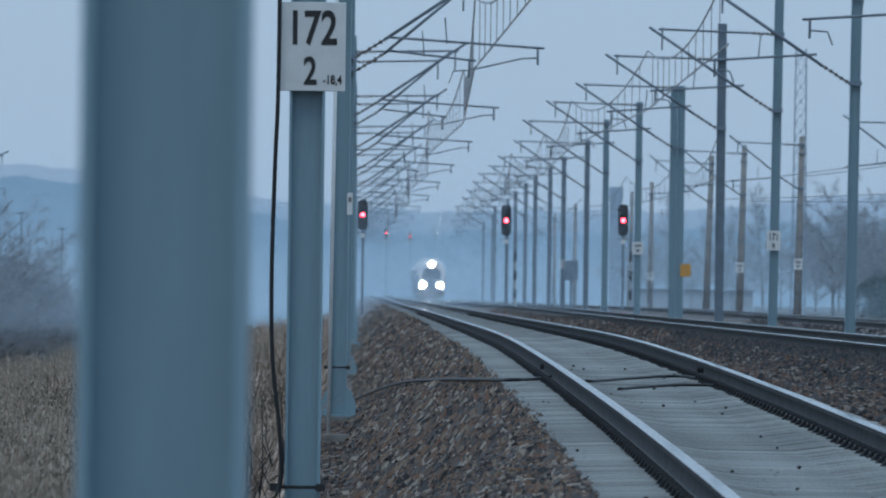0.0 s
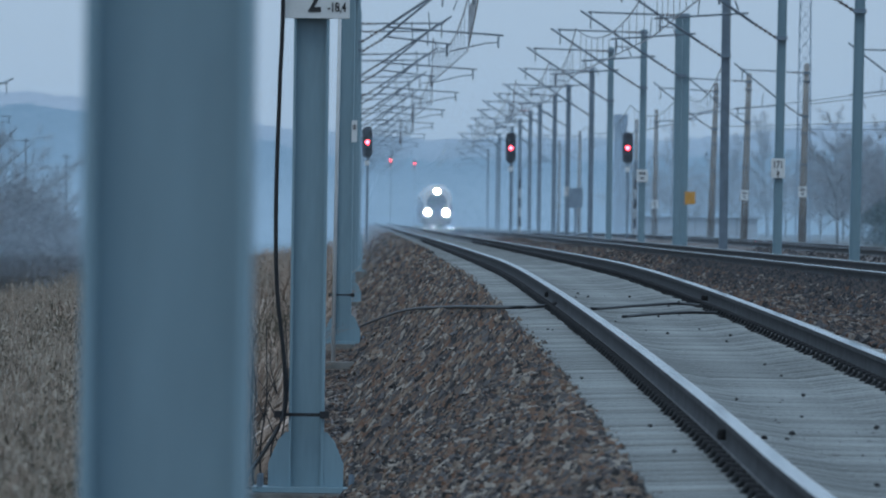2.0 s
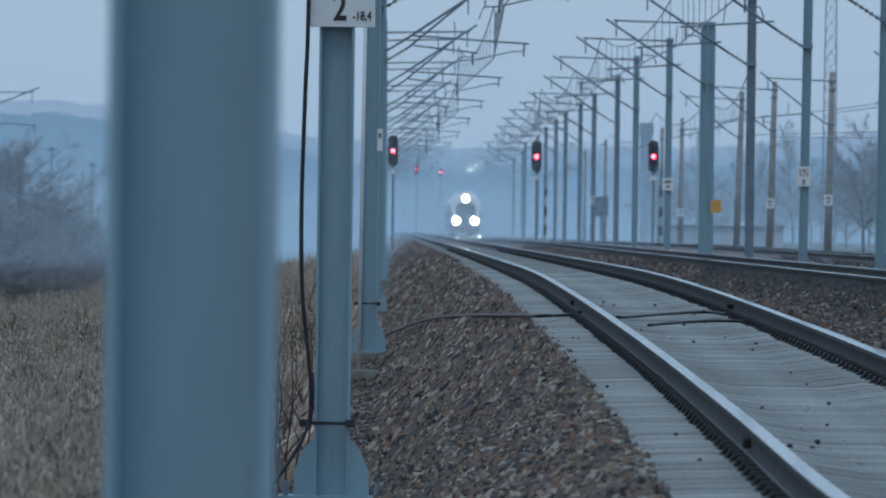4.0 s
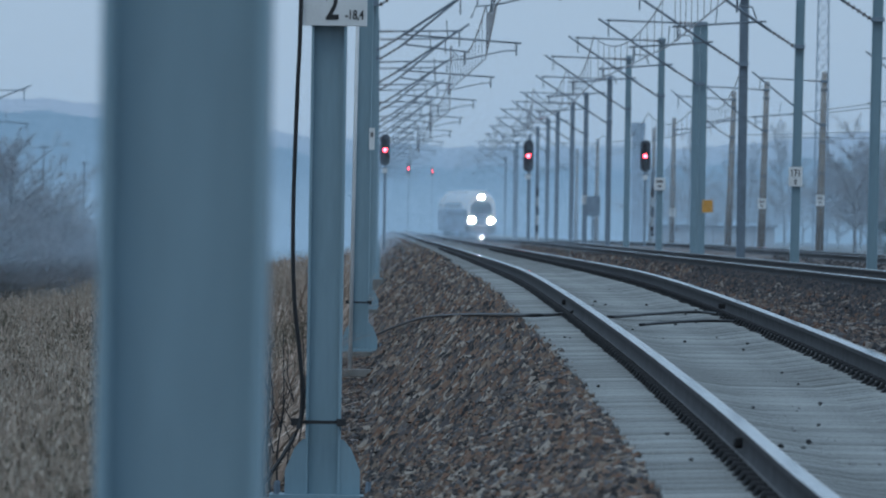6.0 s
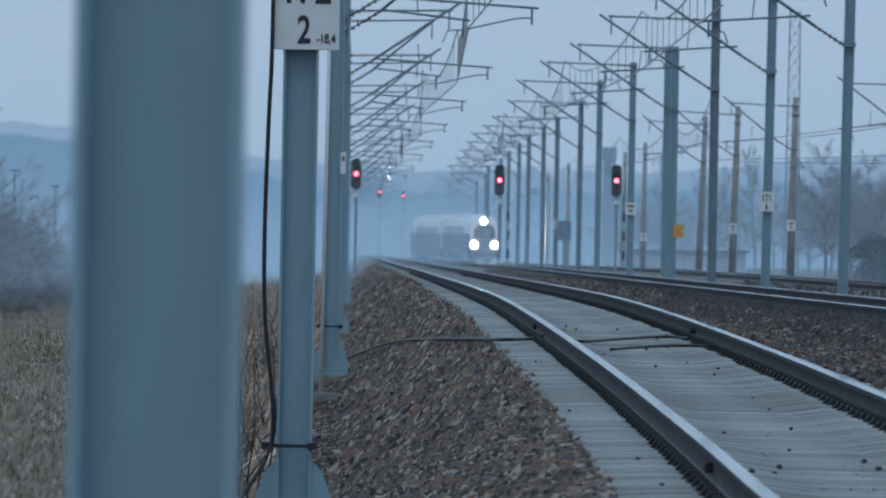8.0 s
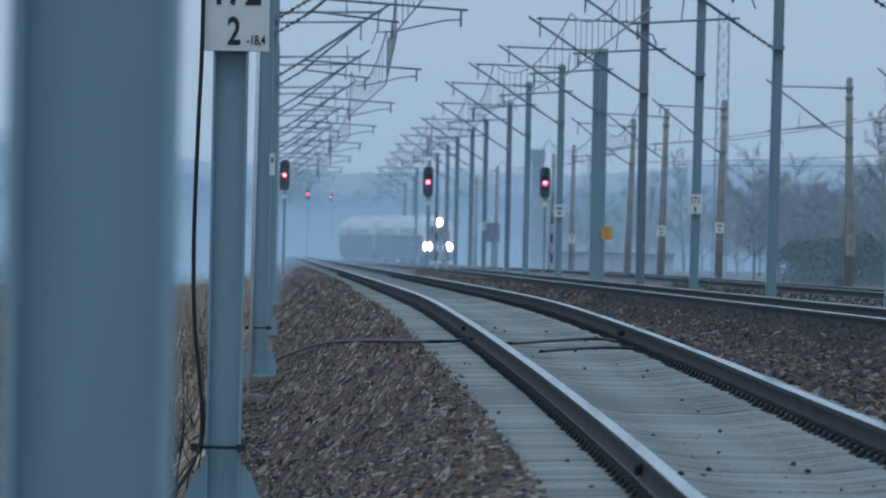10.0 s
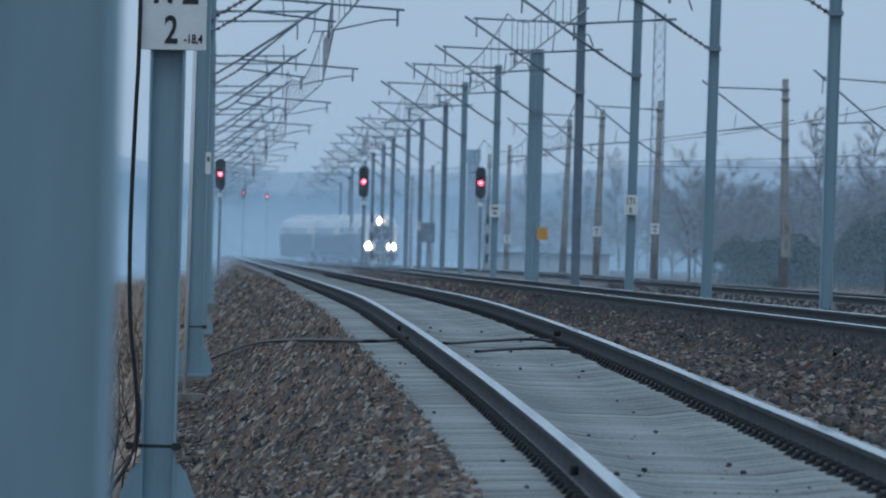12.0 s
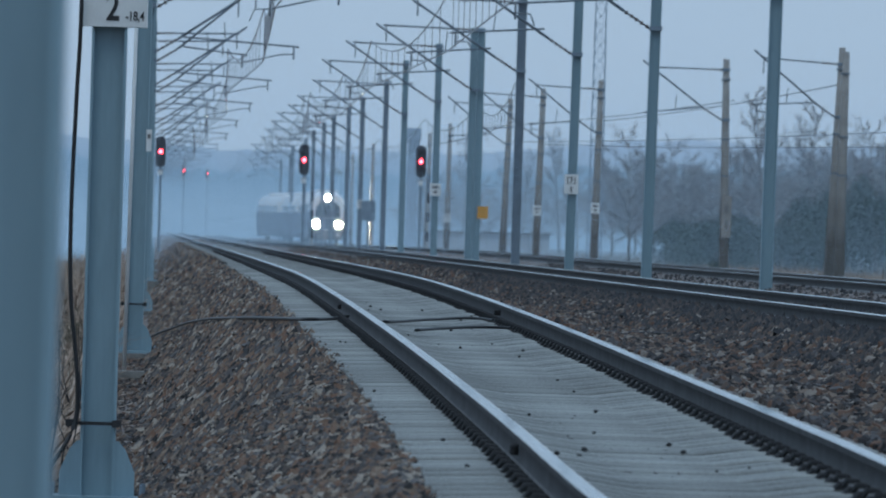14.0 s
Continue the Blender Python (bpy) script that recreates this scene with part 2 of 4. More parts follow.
def track(name, line, rng, picked, label):
    """A ballasted track: two rails, concrete sleepers and their spring clips."""
    root = tagged(new(name), label, "railway track", kind="structure")
    for off in (-0.80 if picked[1] else -0.7535, 0.7535):
        rail(line, off, rng[0], rng[1], root)
    me = sleeper_mesh()
    verts0 = np.array([v.co[:] for v in me.vertices])
    faces0 = [tuple(p.vertices) for p in me.polygons]
    rnd = random.Random(len(name) + int(picked[1]))
    d, vs, fs = rng[0], [], []
    clips = bmesh.new()
    clip_mesh = {}
    def clip(bm, c, side, d0, z0):
        """A spring clip over its rounded guide plate."""
        arc = ((-0.045, -0.08, -0.155), (-0.025, -0.08, -0.122), (0.018, -0.06, -0.118), (0.036, 0, -0.145), (0.018, 0.06, -0.118), (-0.025, 0.08, -0.122), (-0.045, 0.08, -0.155))
        tube(bm, [(c + side * x, d0 + y, z0 + z) for x, y, z in arc], 0.012, 5)
        prism(bm, [(c - 0.045, z0 - 0.185), (c + 0.045, z0 - 0.185), (c + 0.026, z0 - 0.162), (c + 0.01, z0 - 0.148), (c - 0.01, z0 - 0.148), (c - 0.026, z0 - 0.162)], d0 - 0.1, d0 + 0.1)

    for side in (-1, 1) if picked[1] else ():
        bm = bmesh.new()
        clip(bm, 0.0, side, 0.0, 0.0)
        clip_mesh[side] = mesh_of(bm, "rail_clip", M_CLIP)
    while d < min(rng[1], 420) and picked[1]:
        x, z = line(d)
        jx, jy, jr = rnd.gauss(0, 0.012), rnd.gauss(0, 0.012), rnd.gauss(0, 0.25)
        m = pose(x + jx, d + jy, z - 0.18 + rnd.gauss(0, 0.004), 0, rnd.gauss(0, 0.1), jr + 0.6)
        if picked[0] <= d <= picked[1]:
            ob = new("sleeper", me)
            ob.parent = root
            ob.matrix_basis = m
        else:
            k = len(vs)
            vs += [tuple(m @ Vector(v)) for v in verts0]
            fs += [tuple(i + k for i in f) for f in faces0]
        if 28 <= d < 72:
            for off in (-0.80, 0.7535):
                for side in (-1, 1):
                    ob = new("rail_clip", clip_mesh[side])
                    ob.parent = root
                    ob.matrix_basis = pose(x + off + side * 0.098, d, z)
        elif d < 260:
            for off in (-0.80, 0.7535):
                for side in (-1, 1):
                    c = x + off + side * 0.098
                    clip(clips, c, side, d, z)
        d += 0.6
    if vs:
        far = raw("sleepers_far", vs, fs, M_CONC)
        far.parent = root
        far["kind"] = "stuff"
    if len(clips.verts):
        ob = part("rail_clips", clips, M_CLIP, root, "dark steel spring clips beside the rails")
        ob["kind"] = "stuff"
    else:
        clips.free()
    return root


# ---- ground and ballast ----
def sheet(name, rows, material, label, category):
    bm = bmesh.new()
    grid = [[bm.verts.new(p) for p in r] for r in rows]
    for p, q in zip(grid, grid[1:]):
        for i in range(len(p) - 1):
            bm.faces.new((p[i], p[i + 1], q[i + 1], q[i])).smooth = True
    return tagged(part(name, bm, material), label, category, kind="structure")


def land(x):
    """The level of the ground: a bank that falls away to low fields, and a terrace beyond the tracks."""
    return float(np.interp(x, (-24, -18, -12, -8, -5, 0, 1), (-2.9, -2.6, -1.5, -0.6, -0.15, -0.15, 0.5)))


sheet("ground", [[(x, d, land(x)) for x in (-2500, -300, -60, -24, -18, -12, -8, -5, -4, 22, 40, 100, 400, 2500)] for d in (-400, -50, 0, 100, 300, 700, 1500, 4000)],
      M_GROUND, "flat dry brown lineside ground with dead grass", "ground")


def bed_profile(d):
    x1, z1 = t1(d)
    x2, z2 = t2(d)
    x3 = max(t3(d)[0], x2 + 0.01)
    x3 = x2 + 6.2 if x3 < x2 + 6.2 else x3
    return [(x1 - 5.2, -0.14), (x1 - 3.9, -0.06), (x1 - 2.78, E - 1.95), (x1 - 1.8, z1 - 0.45), (x1 - 1.42, z1 - 0.235), (x1 - 1.25, z1 - 0.25), (x1 + 1.25, z1 - 0.25), (x1 + 1.45, z1 - 0.23),
            (x1 + 1.9, z1 - 0.36), (x2 - 2.0, z2 - 0.42), (x2 - 1.45, z2 - 0.23), (x2 - 1.25, z2 - 0.172), (x2 + 1.25, z2 - 0.172), (x2 + 1.45, z2 - 0.23), (x2 + 2.1, z2 - 0.45),
            (x3 - 2.0, z2 - 0.40), (x3 - 1.4, z2 - 0.172), (x3 + 1.4, z2 - 0.172), (x3 + 2.4, z2 - 0.5), (x3 + 4.5, 0.50), (x3 + 7, 0.40)]


sheet("ballast_bed", [[(x, d, z) for x, z in bed_profile(d)] for d in stations(-30, 1048, 0.03)], M_BED, "brown and grey crushed stone ballast bed under the tracks", "ballast")

OCTA = np.array([(1, 0, 0), (-1, 0, 0), (0, 1, 0), (0, -1, 0), (0, 0, 1), (0, 0, -1), (.7, .7, .1), (-.7, -.6, -.1)], float)
OCTA_F = np.array([(0, 6, 4), (6, 2, 4), (2, 1, 4), (1, 7, 4), (7, 3, 4), (3, 0, 4), (6, 0, 5), (2, 6, 5), (1, 2, 5), (7, 1, 5), (3, 7, 5), (0, 3, 5)])


PEAK = np.array([(1, 0, -.3), (.25, 1, -.3), (-.9, .55, -.3), (-.8, -.7, -.3), (.4, -.95, -.3), (.1, .05, 1.0)], float)
PEAK_F = np.array([(0, 1, 5), (1, 2, 5), (2, 3, 5), (3, 4, 5), (4, 0, 5)])


def stones(name, lo, hi, i0, i1, count, size, material, label):
    """Loose broken stones lying over a strip of the bed between two of its profile points."""
    g = np.random.default_rng(len(name) * 7 + count)
    # crowd them towards the viewer in step with what the distance resolves
    u = g.random(count)
    d = lo + (hi - lo) * u ** 1.25
    across = g.random(count)
    prof = {}
    near = lo < 50
    shape, shape_f = (OCTA, OCTA_F) if near else (PEAK, PEAK_F)
    corners = len(shape)
    q, _ = np.linalg.qr(g.normal(size=(count, 3, 3)))
    if not near:
        # stones further off lie flat and turn about the upright only, with a slight tilt
        a = g.random(count) * 2 * math.pi
        q = np.zeros((count, 3, 3))
        q[:, 0, 0], q[:, 0, 1], q[:, 1, 0], q[:, 1, 1], q[:, 2, 2] = np.cos(a), -np.sin(a), np.sin(a), np.cos(a), 1
        q[:, 2, 0], q[:, 2, 1] = g.normal(0, 0.3, count), g.normal(0, 0.3, count)
    s = size * (0.6 + 0.9 * g.random((count, 1, 1)) ** 2) * (0.8 + 0.5 * g.random((count, 1, 3)))
    jit = shape[None] * (0.82 + 0.32 * g.random((count, corners, 1)))
    V = np.einsum("nij,nkj->nki", q, jit * s)
    for i in range(count):
        key = int(d[i] * 2)
        if key not in prof:
            p = bed_profile(key / 2)[i0:i1 + 1]
            prof[key] = ([a for a, _ in p], [b for _, b in p])
        xs, zs = prof[key]
        x = xs[0] + (xs[-1] - xs[0]) * across[i]
        V[i] += (x, d[i], np.interp(x, xs, zs) + size * 0.25)
    faces = (shape_f[None] + corners * np.arange(count)[:, None, None]).reshape(-1, 3)
    ob = raw(name, V.reshape(-1, 3).tolist(), faces.tolist(), material)
    return tagged(ob, label, "ballast", kind="stuff")


stones("ballast_stones", 29, 62, 2, 5, 44000, 0.036, M_STONE, "brown and grey crushed ballast stones on the shoulder")
stones("ballast_stones", 62, 175, 2, 5, 36000, 0.045, M_STONE, "brown and grey crushed ballast stones on the shoulder")
stones("ballast_stones", 40, 165, 7, 10, 38000, 0.040, M_STONE_MID, "brown crushed ballast stones between the tracks")
stones("ballast_stones", 60, 200, 9, 11, 8000, 0.045, M_STONE_DARK, "dark ballast stones beside the second track")
stones("ballast_stones", 160, 360, 7, 11, 14000, 0.06, M_STONE_MID, "brown crushed ballast stones between the tracks")
stones("ballast_stones", 175, 430, 2, 5, 14000, 0.07, M_STONE, "brown and grey crushed ballast stones on the shoulder")
stones("ballast_stones", 70, 260, 11, 14, 16000, 0.045, M_STONE_DARK, "dark ballast stones in the second track")
stones("ballast_stones", 28, 110, 5, 6, 9000, 0.019, M_STONE_DARK, "dark ballast stones between the sleepers")

stones("ballast_stones", 45, 140, 1, 2, 7000, 0.028, M_STONE_MID, "brown ballast stones scattered over the soil beside the masts")

stones("ballast_stones", 90, 260, 14, 16, 9000, 0.04, M_STONE_DARK, "dark ballast stones between the second and third track")

track("track_1", t1, (-6, 1040), (28, 140), "curved railway track with concrete sleepers and bright rail heads")
track("track_2", t2, (20, 1040), (0, 0), "straight railway track with dark rails beside the curved one")
track("track_3", t3, (20, 1040), (0, 0), "far railway track that crosses over to join its neighbour")


# ---- catenary masts ----
def h_post(bm, w, depth, z0, z1, x=0.0):
    """A rolled H section: two flanges and a web, its web side facing along the line."""
    h, f, q, t = w / 2, 0.017, depth / 2, 0.009
    outline = [(-h, -q), (-h + f, -q), (-h + f, -t), (h - f, -t), (h - f, -q), (h, -q), (h, q), (h - f, q), (h - f, t), (-h + f, t), (-h + f, q), (-h, q)]
    # drawn out along y, then stood up
    prism(bm, outline, -z1, -z0, pose(x, 0, 0) @ Matrix(((1, 0, 0, 0), (0, 0, 1, 0), (0, -1, 0, 0), (0, 0, 0, 1))))


def insulator(bm, a, b, r=0.07):
    a, b = Vector(a), Vector(b)
    n = 5
    tube(bm, [a, b], r * 0.45, 6)
    for i in range(n):
        p = a.lerp(b, (i + 0.5) / n)
        q = (b - a).normalized() * 0.02
        tube(bm, [p - q, p + q], r, 8)


def arm(root, side, eye, big=1.0, reach=3.0, long_bar=True, along=0.0, drop=0.0):
    """Cantilever of a mast: tie, strut, steady arm and insulators; side is the way it reaches."""
    s = side

    def p(x, z, y=0.0):
        return (s * x, y + along, eye + z)
    r = 0.03 * big
    bm = bmesh.new()
    tube(bm, [p(0.75, 5.48 - drop), p(reach + 0.35, 7.25 - drop)], r * 1.25, 8)
    part("strut_tube", bm, M_TUBE, root, smooth=True)
    bm = bmesh.new()
    tube(bm, [p(0.7, 6.95), p(reach + 0.1, 7.0)], r, 8)
    part("tie_tube", bm, M_TUBE, root, smooth=True)
    bm = bmesh.new()
    end = 4.3 if long_bar else reach + 0.3
    tube(bm, [p(0.9, 5.55), p(end, 5.35)], r * 0.9, 8)
    part("registration_tube", bm, M_TUBE, root, smooth=True)
    bm = bmesh.new()
    tube(bm, [p(end - 0.15, 5.36), p(end - 0.15, 4.98)], r, 6)
    part("drop_bracket", bm, M_TUBE, root)
    bm = bmesh.new()
    tube(bm, [p(end - 0.15, 5.14), p(end - 0.5, 5.12), p(reach - 0.3, 4.86)], r * 0.7, 6)
    part("steady_arm", bm, M_TUBE, root)
    bm = bmesh.new()
    tube(bm, [p(reach, 7.05), p(reach, 6.45)], r * 0.9, 6)
    part("hanger", bm, M_TUBE, root)
    bm = bmesh.new()
    tube(bm, [p(reach - 0.9, 6.0), p(reach - 0.85, 5.42)], r * 0.6, 6)
    part("stay", bm, M_TUBE, root)
    for a, b in ((p(0.14, 5.1 - drop), p(0.75, 5.48 - drop)), (p(0.14, 6.93), p(0.7, 6.95))):
        bm = bmesh.new()
        insulator(bm, a, b, 0.052 * big)
        part("insulator", bm, M_INSUL, root)
    for z in (5.1 - drop, 6.93):
        bm = bmesh.new()
        box(bm, -0.15, 0.15, -0.15, 0.15, eye + z - 0.05, eye + z + 0.05)
        part("clamp", bm, M_GALV, root)


def steel_mast(x, d, base, top, side, w=0.24, label="", twin=False, arms=True, big=1.0, reach=3.0, lean=0.0, long_bar=True, mt=None):
    """A painted H-section mast with gussets, base plate and cantilever."""
    root = tagged(new("catenary_mast"), label or "blue-grey painted steel catenary mast with tubular cantilever", "catenary mast", "catenary masts")
    root.matrix_basis = pose(x, d, E + base, 0, lean, 0)
    h = top - base
    for k, off in enumerate((-0.125, 0.125) if twin else (0.0,)):
        bm = bmesh.new()
        h_post(bm, w, w, 0.03, h, off)
        part("post", bm, mt or M_PAINT, root)
    bm = bmesh.new()
    box(bm, -w * 1.5, w * 1.5, -w, w, 0, 0.035)
    part("base_plate", bm, mt or M_PAINT, root)
    for sx in (-1, 1):
        bm = bmesh.new()
        prism(bm, [(sx * w / 2, 0.035), (sx * w * 1.07, 0.035), (sx * w * 1.07, 0.2), (sx * w * 0.8, 0.36), (sx * w * 0.58, 0.42), (sx * w / 2, 0.42)], -0.105, -0.09)
        part("gusset", bm, mt or M_PAINT, root)
        for sy in (-1, 1) if d < 200 else ():
            bm = bmesh.new()
            tube(bm, [(sx * w * 1.3, sy * w * 0.7, 0.03), (sx * w * 1.3, sy * w * 0.7, 0.12)], 0.022, 6)
            part("anchor_bolt", bm, M_GALV, root)
    bm = bmesh.new()
    box(bm, -0.45, 0.45, -0.4, 0.4, -1.2, -0.004)
    part("foundation", bm, M_BLOCK, root, "grey concrete foundation block")
    if arms:
        arm(root, side, -base, big, reach, long_bar, 0.0, 0.2 if side < 0 else 0.0)
    return root


def second_arm(root, base, along, reach):
    """A further cantilever on a cross bracket where two wire runs overlap."""
    arm(root, 1, -base - 0.25, 0.9, reach, False, along)
    for z in (5.1 - base - 0.25, 6.93 - base - 0.25):
        bm = bmesh.new()
        box(bm, -0.05, 0.05, 0.0, along, z - 0.04, z + 0.04)
        part("bracket", bm, M_GALV, root)


def concrete_pole(x, d, base, top, side, lean=0.0, label="", arms=True, reach=3.0):
    """A tapered spun-concrete pole with steel bands and a cantilever."""
    root = tagged(new("catenary_pole"), label or "weathered tapered concrete catenary pole", "catenary pole", "concrete catenary poles")
    root.matrix_basis = pose(x, d, E + base, 0, lean, 0)
    h = top - base
    bm = bmesh.new()
    tube(bm, [(0, 0, -0.3), (0, 0, h * 0.5), (0, 0, h)], 0.18, 12, 0.115)
    part("post", bm, M_POLE, root, smooth=True)
    for z in (h * 0.45, h * 0.62, h * 0.9):
        bm = bmesh.new()
        tube(bm, [(0, 0, z), (0, 0, z + 0.06)], 0.175, 12)
        part("band", bm, M_TUBE, root)
    if arms:
        arm(root, side, -base - 0.62, 0.9, reach - 0.3, False)
    return root


def number_plate(x, d, z, w, h, rows, label, stripe=0.0):
    """A flat enamel plate with black numerals."""
    root = tagged(new("number_sign"), label, "sign", "mast number signs")
    root.matrix_basis = pose(x, d, E + z)
    bm = bmesh.new()
    box(bm, -w / 2, w / 2, 0, 0.012, 0, h)
    bmesh.ops.bevel(bm, geom=[e for e in bm.edges], offset=0.004, segments=1, affect="EDGES")
    part("plate", bm, M_WHITE, root)
    for text, size, tx, tz in rows:
        cu = bpy.data.curves.new("numeral", "FONT")
        cu.body = text
        cu.size = size
        cu.align_x = "CENTER"
        cu.extrude = 0.001
        cu.offset = 0.006 * size / 0.3
        tmp = bpy.data.objects.new("numeral", cu)
        me = bpy.data.meshes.new_from_object(tmp)
        bpy.data.objects.remove(tmp)
        me.materials.append(M_BLACK)
        ob = new("numeral", me)
        ob.parent = root
        ob.matrix_basis = pose(tx, -0.004, tz, 90, 0, 0) @ Matrix.Diagonal((0.72, 1, 1, 1))
    return root


def at(u, d):
    """The sideways place of something seen u along at a distance d."""
    return u * d / 14960


# the row beside the curved track
steel_mast(-0.405, 12.3, -1.9, 6.5, 1, 0.243, "near blue-grey painted steel catenary mast", arms=False)
steel_mast(-0.965, 59.0, -1.925, 7.3, 1, 0.245, "blue-grey steel catenary mast carrying a number sign", arms=True)
for d, u in ((124, -183), (186, -172), (247, -166), (304, -163), (361, -161), (420, -160), (480, -159), (545, -158), (610, -158), (680, -157), (755, -157), (830, -156), (910, -156), (985, -155)):
    mast = steel_mast(at(u, d), d, -1.87 if d < 200 else -1.6, 7.4, 1, 0.24)
    if d > 180:
        second_arm(mast, -1.87 if d < 200 else -1.6, 1.6, 2.5)
number_plate(-0.937, 58.86, 1.375, 0.47, 0.62, [("172", 0.33, 0.0, 0.33), ("2", 0.27, -0.01, 0.05), ("-18,4", 0.09, 0.145, 0.05)], "white enamel sign with black numerals 172 2")

# the row right of the second track
# kinds 3 and 4 take the steel tone lightened to imitate haze
for u, d, top, kind in ((932, 165, 8.2, 0), (720, 195, 8.2, 0), (583, 225, 8.3, 0), (488, 250, 8.0, 3), (411, 285, 7.0, 2), (343, 312, 7.05, 0), (285, 347, 7.1, 0), (252, 394, 7.05, 4), (211, 441, 7.05, 4),
                        (187, 474, 7.0, 4), (161, 505, 7.0, 4), (144, 545, 7.0, 4), (126, 590, 7.0, 4), (112, 640, 7.0, 4), (90, 700, 7.0, 4), (86, 770, 7.0, 4), (70, 850, 7.0, 4)):
    steel_mast(at(u, d), d, -1.42, top, -1, 0.26 if kind == 3 else 0.24, twin=kind == 2, big=1.0, reach=3.1, long_bar=False, lean=0.5 if d < 230 else 0.0, mt=M_GALV if kind in (3, 4) else None,
               label="grey steel catenary mast with tubular cantilever, tone lightened for haze" if kind in (3, 4) else ("twin steel anchor mast of the catenary" if kind == 2 else ""))

# concrete poles beyond the third track
for u, d, lean in ((465, 410, 1.5), (524, 380, 1.1), (627, 356, 0.8), (858, 308, -0.9), (1044, 293, 1.9), (1063, 291, 0.2), (366, 510, 0.2), (330, 560, 0.6), (232, 640, 0), (196, 720, 0)):
    concrete_pole(at(u, d), d, -1.1, 6.7 if d != 293 else 6.9, -1, lean, arms=u not in (1063, 366, 330))

concrete_pole(at(-948, 420), 420, -4.9, 8.2, 1, 0.0, "weathered concrete catenary pole beyond the grass", reach=4.9)

# ---- wires ----
def catenary_wire(name, pts, material, parent, r):
    bm = bmesh.new()
    tube(bm, pts, r, 5)
    return part(name, bm, material, parent)


def contact_line(line, spans, label, contact=4.88, messenger=6.45):
    root = tagged(new("overhead_line"), label, "overhead wire")
    for a, b in zip(spans, spans[1:]):
        k = 1 if spans.index(a) % 2 else -1
        n = 12
        con, mes = [], []
        for i in range(n + 1):
            s = i / n
            d = a + (b - a) * s
            x = line(d)[0] + k * 0.25 * (1 - 2 * s)
            con.append((x, d, E + contact))
            mes.append((x, d, E + messenger - 0.85 * 4 * s * (1 - s)))
        catenary_wire("contact_wire", con, M_WIRE, root, 0.02)
        catenary_wire("messenger_wire", mes, M_WIRE, root, 0.02)
        for i in range(1, n):
            catenary_wire("dropper", [con[i], mes[i]], M_WIRE, root, 0.009)
    return root


contact_line(t1, [59, 124, 186, 247, 304, 361, 420, 480, 545, 610, 680, 755], "contact wire, messenger wire and droppers over the curved track")
contact_line(t2, [165, 225, 285, 347, 394, 441, 505, 590, 700, 850], "contact wire, messenger wire and droppers over the second track")
contact_line(lambda d: (13.4 + LEAN_X * d, 0), [308, 356, 410, 510, 640, 720], "contact wire and droppers over the third track", 4.2, 5.6)


# ---- signals ----
def signal(u, v, d, ground, label, size=1.0, mast=True, stout=0.06):
    """A colour-light signal: black backboard, hooded lamps, red one lit, on a post."""
    root = tagged(new("railway_signal"), label, "railway signal", "colour-light signals")
    root.matrix_basis = pose(at(u, d), d, E + v * d / 14960)
    s = size
    bm = bmesh.new()
    outline = []
    for i in range(24):
        a = 2 * math.pi * i / 24
        outline.append((0.27 * s * math.cos(a), (0.55 if math.sin(a) > 0 else -0.55) * s + 0.27 * s * math.sin(a)))
    prism(bm, outline, 0.0, 0.06)
    part("backboard", bm, M_SIGNAL, root, "black rounded backboard")
    for k, z in enumerate((0.5, 0.2, 0.0, -0.35)):
        bm = bmesh.new()
        for j in range(9):
            a0, a1 = math.pi * (j - 0.5) / 8, math.pi * (j + 0.5) / 8
            prism(bm, [(0.13 * s * math.cos(a0), z * s + 0.13 * s * math.sin(a0)), (0.13 * s * math.cos(a1), z * s + 0.13 * s * math.sin(a1)),
                       (0.115 * s * math.cos(a1), z * s + 0.115 * s * math.sin(a1)), (0.115 * s * math.cos(a0), z * s + 0.115 * s * math.sin(a0))], -0.22, 0.0)
        part("hood", bm, M_SIGNAL, root)
        bm = bmesh.new()
        tube(bm, [(0, -0.03, z * s), (0, -0.005, z * s)], 0.105 * s if k == 2 else 0.09 * s, 14)
        part("lens", bm, M_RED if k == 2 else M_SIGNAL, root, "lit red lens" if k == 2 else "")
    if mast:
        bm = bmesh.new()
        tube(bm, [(0.02, 0.14, ground - v * d / 14960), (0.02, 0.14, 0.2)], stout, 10)
        part("post", bm, M_GALV, root)
        bm = bmesh.new()
        box(bm, -0.25, 0.25, 0.0, 0.3, -1.0 * s, -0.95 * s)
        part("platform", bm, M_TUBE, root)
        bm = bmesh.new()
        box(bm, -0.13 * s, 0.13 * s, -0.02, 0.0, -1.22 * s, -0.98 * s)
        part("number_plate", bm, M_WHITE, root, "small white plate under the lamps")
    return root


signal(-144, 132, 400, -1.2, "railway signal with a lit red lamp beside the curved track", 0.9)
signal(110, 125, 400, -1.2, "railway signal with a lit red lamp between the tracks", 0.9)
signal(317, 128, 390, -1.2, "railway signal with a lit red lamp beyond the second track", 0.9)
signal(-102, 100, 760, -1.2, "distant railway signal showing a red lamp", 0.6, True, 0.035)
signal(-60, 95, 950, -1.2, "distant railway signal showing a red lamp", 0.6, True, 0.035)


